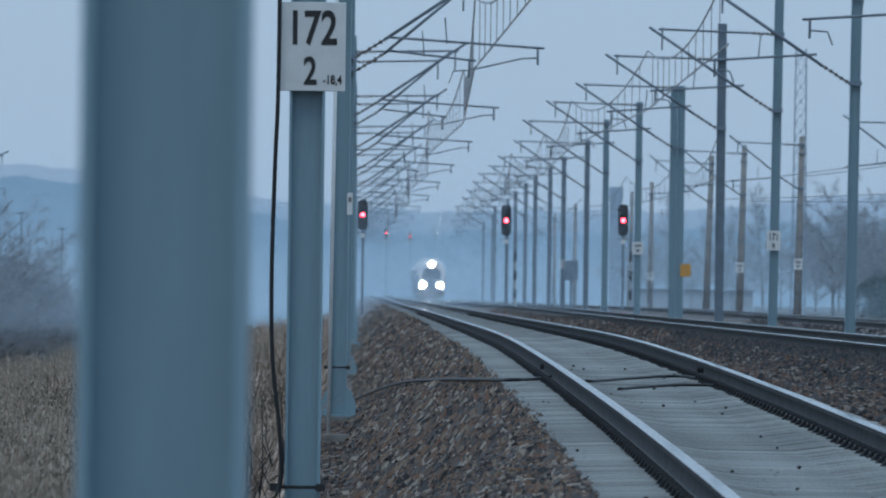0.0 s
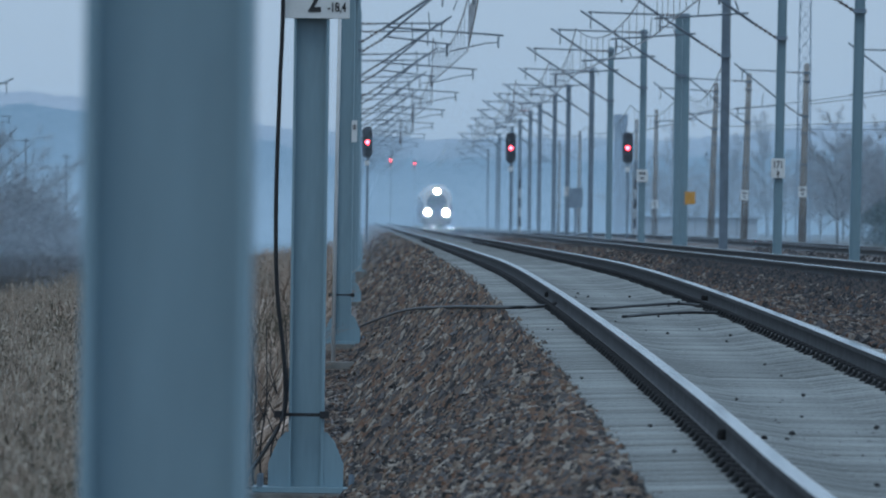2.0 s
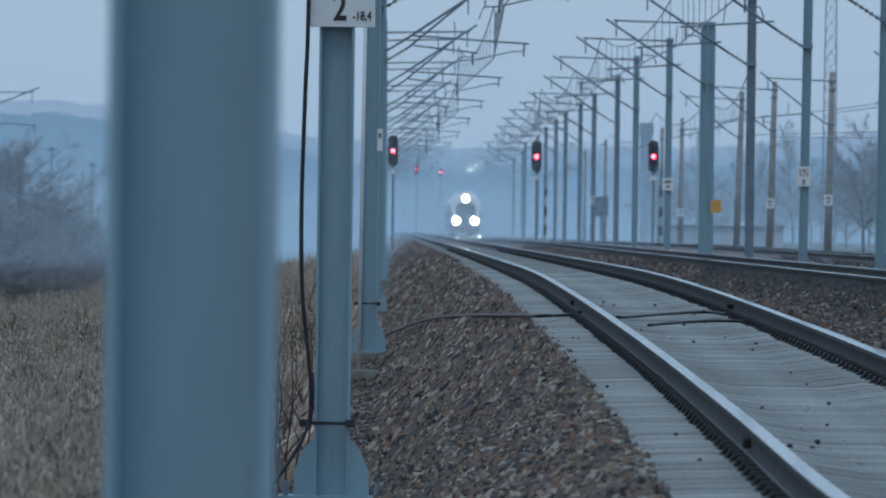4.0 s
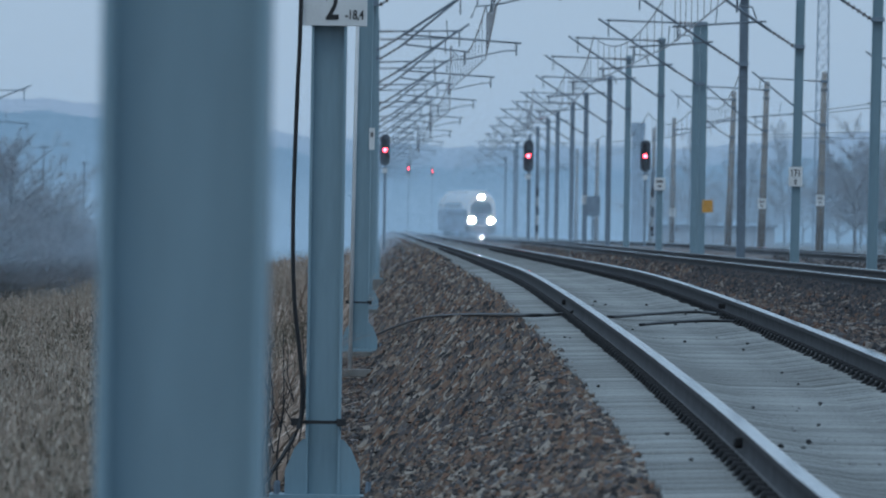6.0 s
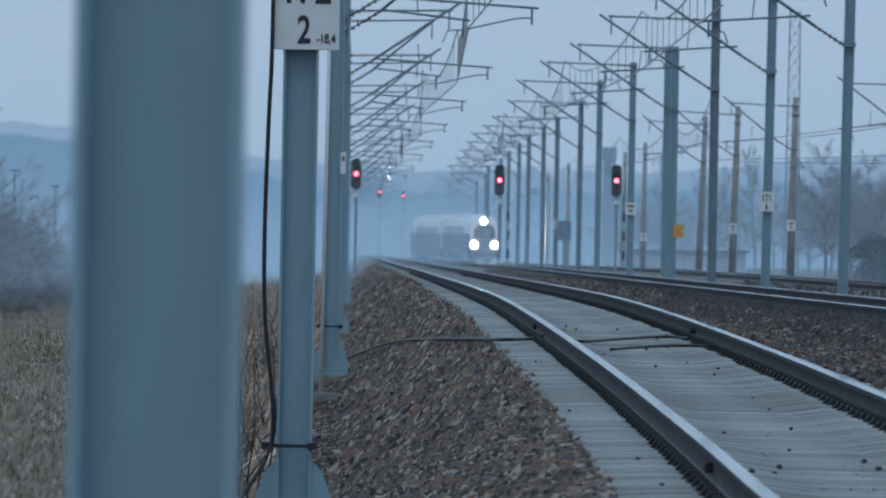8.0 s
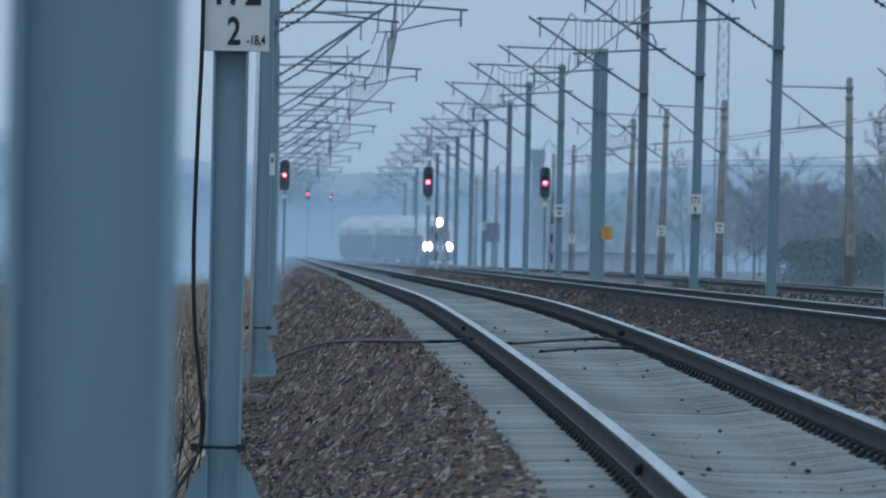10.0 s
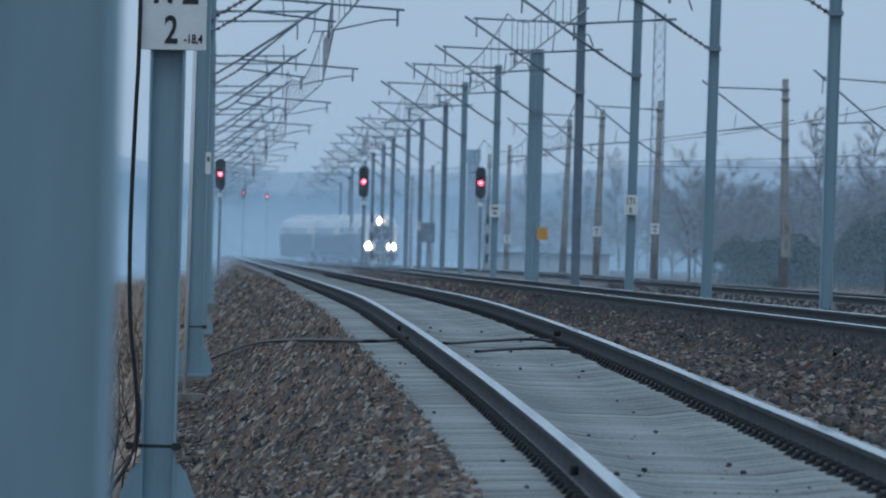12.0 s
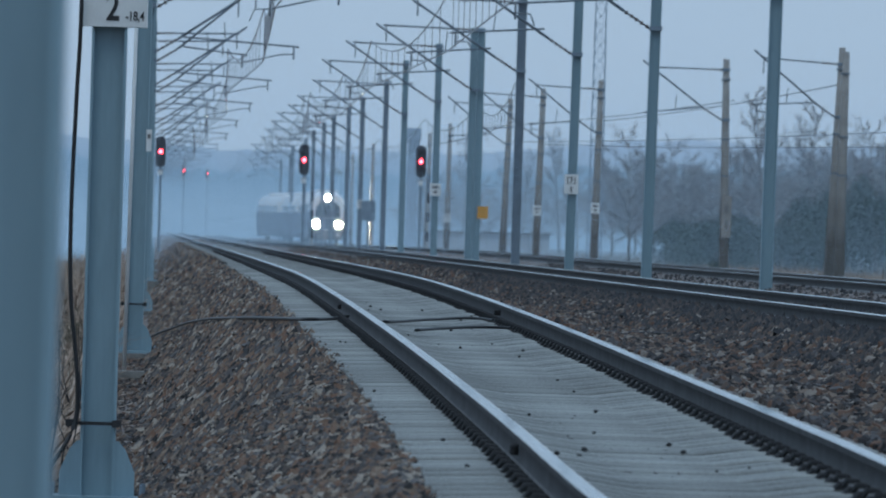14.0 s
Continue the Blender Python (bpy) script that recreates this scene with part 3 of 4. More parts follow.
# ---- train ----
M_TR_WHITE = mat("train_white_paint", (0.80, 0.81, 0.82), 0.35, 0, 0.05, 0.6, 20, 0.0)
M_TR_BLUE = mat("train_dark_paint", (0.07, 0.12, 0.19), 0.35, 0, 0.1, 0.6, 20, 0.0)
M_TR_GLASS = mat("train_glass", (0.06, 0.08, 0.10), 0.12, 0, 0.1, 0.6, 20, 0.0)
# side glass paled so the windows barely stand out from the body
M_TR_SIDE = mat("pale_side_glass", (0.40, 0.44, 0.48), 0.15, 0, 0.1, 0.6, 20, 0.0)
M_TR_UNDER = mat("train_underframe", (0.06, 0.07, 0.085), 0.8, 0, 0.2, 2, 20, 0.1)
SECTION = [(-1.40, 0.95), (-1.43, 1.6), (-1.43, 2.4), (-1.36, 3.1), (-1.12, 3.6), (-0.70, 3.86), (0, 3.95), (0.70, 3.86), (1.12, 3.6), (1.36, 3.1), (1.43, 2.4), (1.43, 1.6), (1.40, 0.95)]


def shell(bm, ys, lo, hi, inset=0.0, scale_at=lambda y: (1, 1)):
    rings = []
    for y in ys:
        sx, sz = scale_at(y)
        rings.append([bm.verts.new((x * sx * (1 + inset), y, 0.95 + (z - 0.95) * sz)) for x, z in SECTION[lo:hi]])
    for p, q in zip(rings, rings[1:]):
        for i in range(len(p) - 1):
            bm.faces.new((p[i], p[i + 1], q[i + 1], q[i])).smooth = True
    return rings


def train_car(front):
    """A car 24 m long with its front at y = 0 and its tail at y = 24; z = 0 at the rail head."""
    root = tagged(new("train_front_car" if front else "train_car"), "white and dark blue electric train with three bright headlamps lit" if front else "white and dark blue passenger car of the electric train", "train", "cars of the train")

    def nose(y):
        if not front or y > 4:
            return 1, 1
        k = 1 - y / 4
        return 1 - 0.16 * k * k, 1 - 0.12 * k ** 2.5
    ys = [0.25, 0.6, 1.2, 2, 3, 4, 12, 23.8] if front else [0.15, 12, 23.8]
    bm = bmesh.new()
    rings = shell(bm, ys, 0, 13, 0, nose)
    for r in (rings[0], rings[-1]):
        bm.faces.new(r)
    part("body", bm, M_TR_WHITE, root, "white painted body shell")
    for a, b in ((0, 3), (10, 13)):
        bm = bmesh.new()
        shell(bm, ys, a, b, 0.004, nose)
        part("side_band", bm, M_TR_BLUE, root, "dark blue lower side")
    for sx in (-1.36, 1.36):
        bm = bmesh.new()
        box(bm, sx - 0.03, sx + 0.03, 0.8, 23.6, 0.38, 0.945)
        part("skirt", bm, M_TR_BLUE, root)
    for sx in (-1, 1):
        for k in range(7):
            y = 4.5 + 2.6 * k
            bm = bmesh.new()
            box(bm, sx * 1.34, sx * 1.44, y, y + 1.9, 2.45, 2.95)
            part("window", bm, M_TR_SIDE, root)
    for y in (3.2, 20.2):
        bm = bmesh.new()
        box(bm, -1.2, 1.2, y - 1.7, y + 1.7, 0.35, 0.8)
        part("bogie", bm, M_TR_UNDER, root)
        for wy in (-1.2, 1.2):
            bm = bmesh.new()
            for sx in (-0.75, 0.75):
                tube(bm, [(sx - 0.065, y + wy, 0.46), (sx + 0.065, y + wy, 0.46)], 0.46, 20)
            tube(bm, [(-0.75, y + wy, 0.46), (0.75, y + wy, 0.46)], 0.09, 8)
            part("wheelset", bm, M_TR_UNDER, root)
    bm = bmesh.new()
    box(bm, -1.3, 1.3, 5.5, 18, 0.4, 0.948)
    part("equipment_box", bm, M_TR_UNDER, root)
    bm = bmesh.new()
    prism(bm, [(-0.95, 3.6), (0.95, 3.6), (0.8, 4.02), (0.5, 4.08), (-0.5, 4.08), (-0.8, 4.02)], 5, 19)
    part("roof_unit", bm, M_TR_WHITE, root)
    if front:
        bm = bmesh.new()
        prism(bm, [(-0.95, 1.95), (0.95, 1.95), (0.90, 2.7), (0.6, 3.08), (-0.6, 3.08), (-0.90, 2.7)], 0.2, 0.24)
        part("windscreen", bm, M_TR_GLASS, root, "dark raked windscreen")
        bm = bmesh.new()
        prism(bm, [(-1.15, 0.25), (1.15, 0.25), (1.2, 0.95), (-1.2, 0.95)], 0.1, 0.6)
        part("snow_plough", bm, M_TR_UNDER, root)
        bm = bmesh.new()
        prism(bm, [(-1.1, 1.0), (1.1, 1.0), (1.08, 1.9), (-1.08, 1.9)], 0.205, 0.246)
        part("front_panel", bm, M_TR_BLUE, root, "blue nose panel")
        # lens radii are enlarged to imitate the lamps' bloom
        for x, z, r in ((-0.86, 1.42, 0.25), (0.86, 1.42, 0.25), (0, 3.45, 0.21)):
            bm = bmesh.new()
            tube(bm, [(x, 0.12, z), (x, 0.26, z)], r + 0.05, 16)
            lamp = part("headlamp", bm, M_TR_UNDER, root)
            bm = bmesh.new()
            tube(bm, [(x, 0.10, z), (x, 0.118, z)], r, 16)
            part("lens", bm, M_LAMP, lamp, "glaring warm white headlamp lens")
            # added glowing discs round each lens stand in for its glare
            for name, ma, q in (("glare_disc", M_GLARE, 1.4), ("glare_rim", M_GLARE_RIM, 1.9)):
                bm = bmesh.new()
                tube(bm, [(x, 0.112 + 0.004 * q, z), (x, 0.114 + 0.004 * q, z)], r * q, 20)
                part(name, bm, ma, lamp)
        bm = bmesh.new()
        tube(bm, [(0, -0.3, 0.75), (0, 0.3, 0.75)], 0.09, 10)
        part("coupler", bm, M_TR_UNDER, root)
    return root


CARS = [train_car(k == 0) for k in range(4)]

# ---- things fixed to the masts and beside the track ----
def cable(name, pts, r, material, label, category, sides=8):
    bm = bmesh.new()
    tube(bm, pts, r, sides)
    return tagged(part(name, bm, material, smooth=True), label, category)


def smooth_line(pts, n=6):
    """Points along a soft curve through the given ones."""
    pts = [Vector(p) for p in pts]
    out = []
    for i in range(len(pts) - 1):
        p0, p1, p2, p3 = pts[max(i - 1, 0)], pts[i], pts[i + 1], pts[min(i + 2, len(pts) - 1)]
        for k in range(n):
            s = k / n
            out.append(0.5 * (2 * p1 + (p2 - p0) * s + (2 * p0 - 5 * p1 + 4 * p2 - p3) * s * s + (3 * p1 - p0 - 3 * p2 + p3) * s ** 3))
    return out + [pts[-1]]


# drop cable down the signed mast, strapped near its foot
cable("drop_cable", smooth_line([(-1.165, 58.8, E + 3.2), (-1.165, 58.8, E + 1.5), (-1.18, 58.8, E + 0.9), (-1.195, 58.8, E + 0.1), (-1.18, 58.8, E - 0.5), (-1.12, 58.8, E - 1.05), (-1.125, 58.8, E - 1.38), (-1.24, 58.7, E - 1.62), (-1.37, 58.6, E - 1.82), (-1.45, 58.5, E - 2.02)]),
      0.015, M_RUBBER, "black cable hanging down the mast to the ground", "cable")
strap = tagged(new("cable_strap"), "dark steel strap round the mast foot", "strap")
strap.matrix_basis = pose(-0.985, 58.86, E - 1.385)
bm = bmesh.new()
box(bm, -0.16, 0.15, -0.006, 0.006, -0.012, 0.012)
part("band", bm, M_CLIP, strap)
for sx in (-0.17, 0.15):
    bm = bmesh.new()
    box(bm, sx - 0.035, sx + 0.03, -0.03, 0.03, -0.025, 0.025)
    part("buckle", bm, M_CLIP, strap)
# pale conduit on the next mast, with its little concrete cap
cable("conduit", [(-1.40, 108, E + 4.5), (-1.443, 108, E - 1.9)], 0.024, M_WHITE, "pale plastic conduit running down beside the masts", "conduit")
bm = bmesh.new()
prism(bm, [(-0.20, 0), (0.24, 0), (0.2, 0.10), (-0.18, 0.10)], -0.25, 0.25)
bmesh.ops.bevel(bm, geom=list(bm.edges), offset=0.015, segments=2, affect="EDGES")
cap = tagged(part("cable_pit", bm, M_BLOCK), "low grey concrete cable pit in the ballast", "cable pit")
cap.matrix_basis = pose(-1.36, 107.5, E - 1.95)

# bond cables lying across the curved track
for pts, r, label in (
        ([(-1.3, 126.3, -1.68), (-0.94, 118.9, -1.46), (-0.5, 107.7, -1.21), (0.0, 92, -1.0), (0.34, 83, -0.90), (0.63, 78.2, -0.85), (0.93, 80.3, -0.835), (1.12, 81, -0.80)], 0.017, "black bond cable lying over the ballast to the rail"),
        ([(1.36, 79.6, -0.84), (1.44, 79.6, -0.845), (1.87, 81.9, -0.835), (2.29, 83.3, -0.825), (2.64, 81.6, -0.835)], 0.014, "black bond cable lying across the sleepers"),
        ([(1.58, 75.6, -0.872), (1.98, 77.5, -0.86), (2.31, 78.3, -0.855), (2.6, 78.1, -0.857)], 0.014, "black bond cable lying across the sleepers"),
        ([(2.95, 85, -0.9), (3.3, 87, -0.95), (3.82, 89, -0.98), (4.59, 90.1, -1.0), (5.2, 91, -0.98)], 0.018, "black bond cable lying on ballast between tracks")):
    cable("bond_cable", smooth_line([(x, d, E + z + (0.03 if x < 0.7 else 0.01)) for x, d, z in pts]), r, M_RUBBER, label, "cable")

# bolted lugs on the rails and stray stones on the sleepers
for d, off, s in ((84.5, -0.81, 1), (83.5, 0.715, 1), (41.2, -0.815, 1)):
    x, z = t1(d)
    root = tagged(new("rail_bond"), "dark bolted bond lug on the rail", "rail bond")
    root.matrix_basis = pose(x + off, d, z - 0.09)
    bm = bmesh.new()
    box(bm, -0.035, 0.04, -0.05, 0.05, -0.028, 0.022)
    bmesh.ops.bevel(bm, geom=list(bm.edges), offset=0.008, segments=1, affect="EDGES")
    part("lug", bm, M_CLIP, root)
    bm = bmesh.new()
    tube(bm, [(-0.02, -0.07, 0), (-0.02, 0.07, 0)], 0.016, 6)
    part("bolt", bm, M_CLIP, root)
rs = random.Random(4)
for k in range(46):
    d = 34 + 60 * rs.random() ** 1.5
    x, z = t1(d)
    off = rs.choice((-1.12, -0.2, 0.1, 0.3, 0.45, -0.45)) + rs.uniform(-0.12, 0.12)
    bm = bmesh.new()
    bmesh.ops.create_icosphere(bm, subdivisions=1, radius=rs.uniform(0.011, 0.023))
    for v in bm.verts:
        v.co *= rs.uniform(0.7, 1.2)
        v.co.z *= 0.7
    ob = tagged(part("stone", bm, M_CLIP), "dark loose stone lying on a sleeper", "stone", "loose stones on the sleepers")
    ob.matrix_basis = pose(x + off, 0.6 * round((d + 6) / 0.6) - 6, z - 0.168 + (0 if abs(off) > 0.5 else -0.028))


def small_plate(u, d, z, w, h, label, material=None, bars=2, back=0.19):
    """A small plate whose writing is too far to read: plain bars."""
    root = tagged(new("number_sign"), label, "sign", "mast number signs")
    root.matrix_basis = pose(at(u, d), d - (0.137 if "mast" in label else back), E + z)
    bm = bmesh.new()
    box(bm, -w / 2, w / 2, 0, 0.014, -h / 2, h / 2)
    part("plate", bm, material or M_WHITE, root)
    for k in range(bars):
        bm = bmesh.new()
        zz = h * (0.18 - 0.38 * k)
        box(bm, -w * 0.28 + w * 0.12 * k, w * 0.28 - w * 0.12 * k, -0.008, -0.002, zz - h * 0.10, zz + h * 0.12)
        part("bar", bm, M_GREY, root)
    return root


number_plate(at(583, 225), 224.865, 1.18, 0.37, 0.52, [("171", 0.26, 0.0, 0.27), ("8", 0.2, 0.0, 0.05)], "white sign with black numerals 171 8 on a mast")
small_plate(343, 312, 1.65, 0.42, 0.46, "small white number sign on a mast")
small_plate(627, 356, 1.30, 0.36, 0.46, "small white number sign on a concrete pole")
small_plate(524, 380, 1.20, 0.36, 0.46, "small white number sign on a concrete pole")
small_plate(366, 510, 1.0, 0.42, 0.5, "small white number sign on a concrete pole")
small_plate(211, 441, 1.45, 0.34, 0.42, "pale small number sign on a mast")
small_plate(860, 308, 0.95, 0.34, 1.5, "tall faded plate strapped to a concrete pole", M_POLE, 3)
small_plate(-167, 124, 1.25, 0.08, 0.32, "narrow white sign edge-on at a mast", None, 1)
ob = small_plate(428, 285, 0.78, 0.36, 0.42, "square orange board on the twin mast", M_ORANGE, 0)
ob.name = "orange_board"
# black and white banded signal posts
M_BAND = mat("band_white", (0.42, 0.45, 0.47), 0.6, 0, 0.15, 6, 60, 0.02)
for u, d in ((127, 410), (331, 392)):
    root = tagged(new("banded_post"), "slim post with black and white bands", "post")
    root.matrix_basis = pose(at(u, d), d, E - 1.25)
    for k in range(9):
        bm = bmesh.new()
        tube(bm, [(0, 0, 0.45 * k), (0, 0, 0.45 * (k + 1))], 0.065, 10)
        part("band", bm, (M_SIGNAL, M_BAND)[k % 2] if k < 7 else M_GALV, root)
# equipment box beyond the tracks
for u, d, z, w, h in ((226, 430, 1.1, 0.7, 1.0),):
    root = tagged(new("signal_cabinet"), "grey signalling box on a post between the masts", "cabinet")
    root.matrix_basis = pose(at(u, d), d, E)
    bm = bmesh.new()
    box(bm, -w / 2, w / 2, 0, 0.3, z - h / 2, z + h / 2)
    bmesh.ops.bevel(bm, geom=list(bm.edges), offset=0.03, segments=2, affect="EDGES")
    part("box", bm, M_GALV, root)
    bm = bmesh.new()
    tube(bm, [(0, 0.15, -1.3), (0, 0.15, z - h / 2)], 0.05, 8)
    part("post", bm, M_GALV, root)

strap_b = copy_thing(strap, pose(at(-182, 124) - 0.02, 123.86, E - 1.15))
for u, d, top in ((-748, 560, 5.1), (-676, 620, 4.5)):
    root = tagged(new("utility_pole"), "slim dark utility pole far beyond the grass", "utility pole")
    root.matrix_basis = pose(at(u, d), d, -2.9)
    bm = bmesh.new()
    tube(bm, [(0, 0, 0), (0, 0, E + 2.7 + top)], 0.065, 8, 0.04)
    part("pole", bm, M_INSUL, root)
    bm = bmesh.new()
    box(bm, -0.35, 0.35, -0.04, 0.04, E + 2.7 + top - 0.2, E + 2.7 + top - 0.13)
    part("crossarm", bm, M_INSUL, root)

# ---- buildings and towers far off ----
M_WALL = mat("pale_render", (0.42, 0.47, 0.52), 0.9, 0, 0.08, 0.3, 6, 0.05)
M_ROOF = mat("grey_roof", (0.2, 0.23, 0.27), 0.8, 0, 0.15, 0.4, 6, 0.05)
# tower colour has the haze mixed in: paler and bluer
M_TOWER = mat("hazed_tower", (0.28, 0.36, 0.45), 0.9, 0, 0.1, 0.3, 6, 0.05)


def shed(u0, u1, d, top, label):
    x0, x1 = at(u0, d), at(u1, d)
    root = tagged(new("shed"), label, "building")
    root.matrix_basis = pose(0, d, E)
    bm = bmesh.new()
    box(bm, x0, x1, 0, 9, -1.8, top)
    part("wall", bm, M_WALL, root)
    bm = bmesh.new()
    prism(bm, [(x0 - 0.3, top), (x1 + 0.3, top), (x1 + 0.3, top + 0.12), (x0 - 0.3, top + 0.12)], -0.3, 9.3)
    part("roof", bm, M_ROOF, root)
    n = max(1, int((x1 - x0) / 3))
    for k in range(n):
        bm = bmesh.new()
        xm = x0 + (x1 - x0) * (k + 0.5) / n
        box(bm, xm - 0.03, xm + 0.03, -0.012, -0.001, -1.7, top - 0.1)
        part("joint", bm, M_ROOF, root)
    return root


shed(330, 548, 640, 0.2, "long low white lineside shed")
root = tagged(new("silo_tower"), "tall tower far behind the masts, coloured blue-grey for haze", "tower")
root.matrix_basis = pose(at(304, 960), 960, E)
bm = bmesh.new()
box(bm, -0.68, 0.68, 0, 2, -2, 10.6)
part("shaft", bm, M_TOWER, root)
bm = bmesh.new()
box(bm, -0.8, 0.8, -0.2, 2.2, 10.6, 12.0)
part("head", bm, M_TOWER, root)
root = tagged(new("lattice_tower"), "slender lattice radio tower beyond the tracks in the hazed tower tone", "tower")
root.matrix_basis = pose(at(628, 600), 600, E)
for sx in (-1, 1):
    for sy in (-1, 1):
        bm = bmesh.new()
        tube(bm, [(sx * 0.52, sy * 0.52, -2), (sx * 0.36, sy * 0.36, 17.5)], 0.035, 5)
        part("leg", bm, M_TOWER, root)
for k in range(18):
    z0, z1 = -1.5 + k * 1.05, -0.45 + k * 1.05
    w0, w1 = 0.52 - 0.0085 * k, 0.52 - 0.0085 * (k + 1)
    for a, c in (((-w0, -w0, z0), (w1, -w1, z1)), ((w0, -w0, z0), (-w1, -w1, z1)), ((-w0, w0, z0), (w1, w1, z1)), ((-w0, -w0, z0), (w0, -w0, z0))):
        bm = bmesh.new()
        tube(bm, [a, c], 0.022, 4)
        part("brace", bm, M_TOWER, root)

# ---- extra cross wires and tubes on the far side ----
for u0, d0, z0, u1, d1, z1 in ((440, 410, 5.3, 868, 308, 5.2), (476, 410, 4.6, 1300, 290, 4.2), (535, 380, 4.2, 1250, 300, 3.7), (640, 356, 5.0, 1052, 293, 5.6)):
    a, c = Vector((at(u0, d0), d0, E + z0)), Vector((at(u1, d1), d1, E + z1))
    cable("feeder_wire", [a.lerp(c, k / 8) - Vector((0, 0, 0.5 * (k / 8) * (1 - k / 8))) for k in range(9)], 0.018, M_WIRE, "thin feeder wire strung between poles", "overhead wire", 5)

# ---- vegetation ----
M_GRASS = stone_mat("dead_grass", [(0.408, 0.294, 0.227), (0.561, 0.425, 0.334), (0.254, 0.206, 0.166), (0.763, 0.617, 0.515), (0.33, 0.257, 0.196), (0.484, 0.36, 0.288)], 1.3, 0.45)
# bark and twigs: base colours paled to imitate haze over the trees
M_BARK = mat("hazed_bark", (0.24, 0.235, 0.23), 0.9, 0, 0.25, 3, 20, 0.1)
M_TWIG = mat("hazed_twigs", (0.29, 0.28, 0.285), 0.9, 0, 0.25, 3, 20, 0.0, 0.25, island=True)
M_NEEDLE = mat("dark_evergreen", (0.06, 0.095, 0.085), 0.8, 0, 0.2, 3, 20, 0.0, 0.18, island=True)


def grass(name, count, xr, dr, tall, seed, label):
    """Dead stems: thin bent blades, each two quads."""
    g = np.random.default_rng(seed)
    d = dr[0] + (dr[1] - dr[0]) * g.random(count) ** 1.3
    edge = np.array([t1(k)[0] for k in d])
    lo, hi = xr
    x = edge + lo + (hi - lo) * g.random(count)
    if hi < 0:
        # nearer than the signed mast it is set in a wedge of the camera's view
        x = np.where(d < 62, d * (-0.041 - 0.03 * g.random(count)), x)
    # clumps: height follows a slow wave and chance
    wave = 0.5 + 0.5 * np.sin(x * 1.9 + 3 * np.sin(d * 0.21)) * np.sin(d * 0.37 + x)
    h = tall * (0.2 + 0.5 * wave + 0.55 * g.random(count) ** 2)
    w = 0.006 + 0.011 * g.random(count)
    bx, by = g.normal(0, 0.55, count), g.normal(0, 0.5, count)
    z = np.array([min(land(k), 0.45) for k in x]) - 0.02
    V = np.empty((count, 6, 3))
    for i, (s, k) in enumerate(((-1, 0), (1, 0), (-0.8, 0.55), (0.8, 0.55), (-0.2, 1), (0.2, 1))):
        V[:, i, 0] = x + s * w + bx * h * k * k
        V[:, i, 1] = d + by * h * k * k
        V[:, i, 2] = z + h * k * (1 - 0.12 * k * np.abs(bx) * 4)
    F = (np.array([(0, 1, 3, 2), (2, 3, 5, 4)])[None] + 6 * np.arange(count)[:, None, None]).reshape(-1, 4)
    return tagged(raw(name, V.reshape(-1, 3).tolist(), F.tolist(), M_GRASS), label, "grass", kind="stuff")


grass("dead_grass", 90000, (-9.0, -3.45), (30, 150), 0.95, 3, "tall dead brown grass beside the railway")
grass("dead_grass", 60000, (-22.0, -3.35), (150, 420), 1.25, 5, "tall dead brown grass beside the railway")
grass("dead_grass", 9000, (16.5, 30.0), (150, 430), 0.75, 9, "short dead grass beyond the far track")


def weeds(count, xr, dr, tall, seed, material, label, per=70):
    """Withered weeds: drooping plumes of small flecks on the tops of stalks."""
    g = np.random.default_rng(seed)
    d = dr[0] + (dr[1] - dr[0]) * g.random(count) ** 1.2
    x = np.array([t1(k)[0] for k in d]) + xr[0] + (xr[1] - xr[0]) * g.random(count)
    h = tall * (0.45 + 0.6 * g.random(count))
    # near ones are placed to fill a wedge of the camera's view
    x = np.where(d < 62, d * (-0.040 - 0.03 * g.random(count)), x)
    c = np.stack([x, d, np.array([land(k) for k in x]) + h], 1)
    lean = g.normal(0, 0.16, (count, 1, 3)) * (1, 1, 0)
    s = np.abs(g.normal(0, 1, (count, per, 1)))
    p = c[:, None, :] - (0, 0, 0.16) * s + lean * (1 - s) + g.normal(0, 1, (count, per, 3)) * (0.10, 0.10, 0.11) * (0.7 + 0.4 * s)
    V = p[:, :, None, :] + g.normal(0, 0.010, (count, per, 3, 3)) * (0.8, 0.8, 2.2)
    return tagged(raw("withered_weeds", V.reshape(-1, 3).tolist(), np.arange(3 * count * per).reshape(-1, 3).tolist(), material), label, "weeds", kind="stuff")


M_WEED = stone_mat("beige_weeds", [(0.50, 0.40, 0.32), (0.64, 0.53, 0.43), (0.74, 0.64, 0.53), (0.56, 0.46, 0.36)], 0.8, 0.75)
M_WEED_DARK = stone_mat("brown_weeds", [(0.22, 0.185, 0.135), (0.29, 0.24, 0.175), (0.18, 0.165, 0.12)], 0.8, 0.75)
weeds(460, (-8.0, -3.6), (27, 100), 1.15, 15, M_WEED, "withered beige weeds with drooping plumes in the grass", 190)
weeds(200, (-8.0, -3.6), (30, 110), 1.05, 16, M_WEED_DARK, "dark brown seeded weeds in the dead grass", 260)
weeds(420, (-10.0, -4.4), (90, 210), 1.2, 17, M_WEED, "withered beige weeds with drooping plumes in the grass", 190)


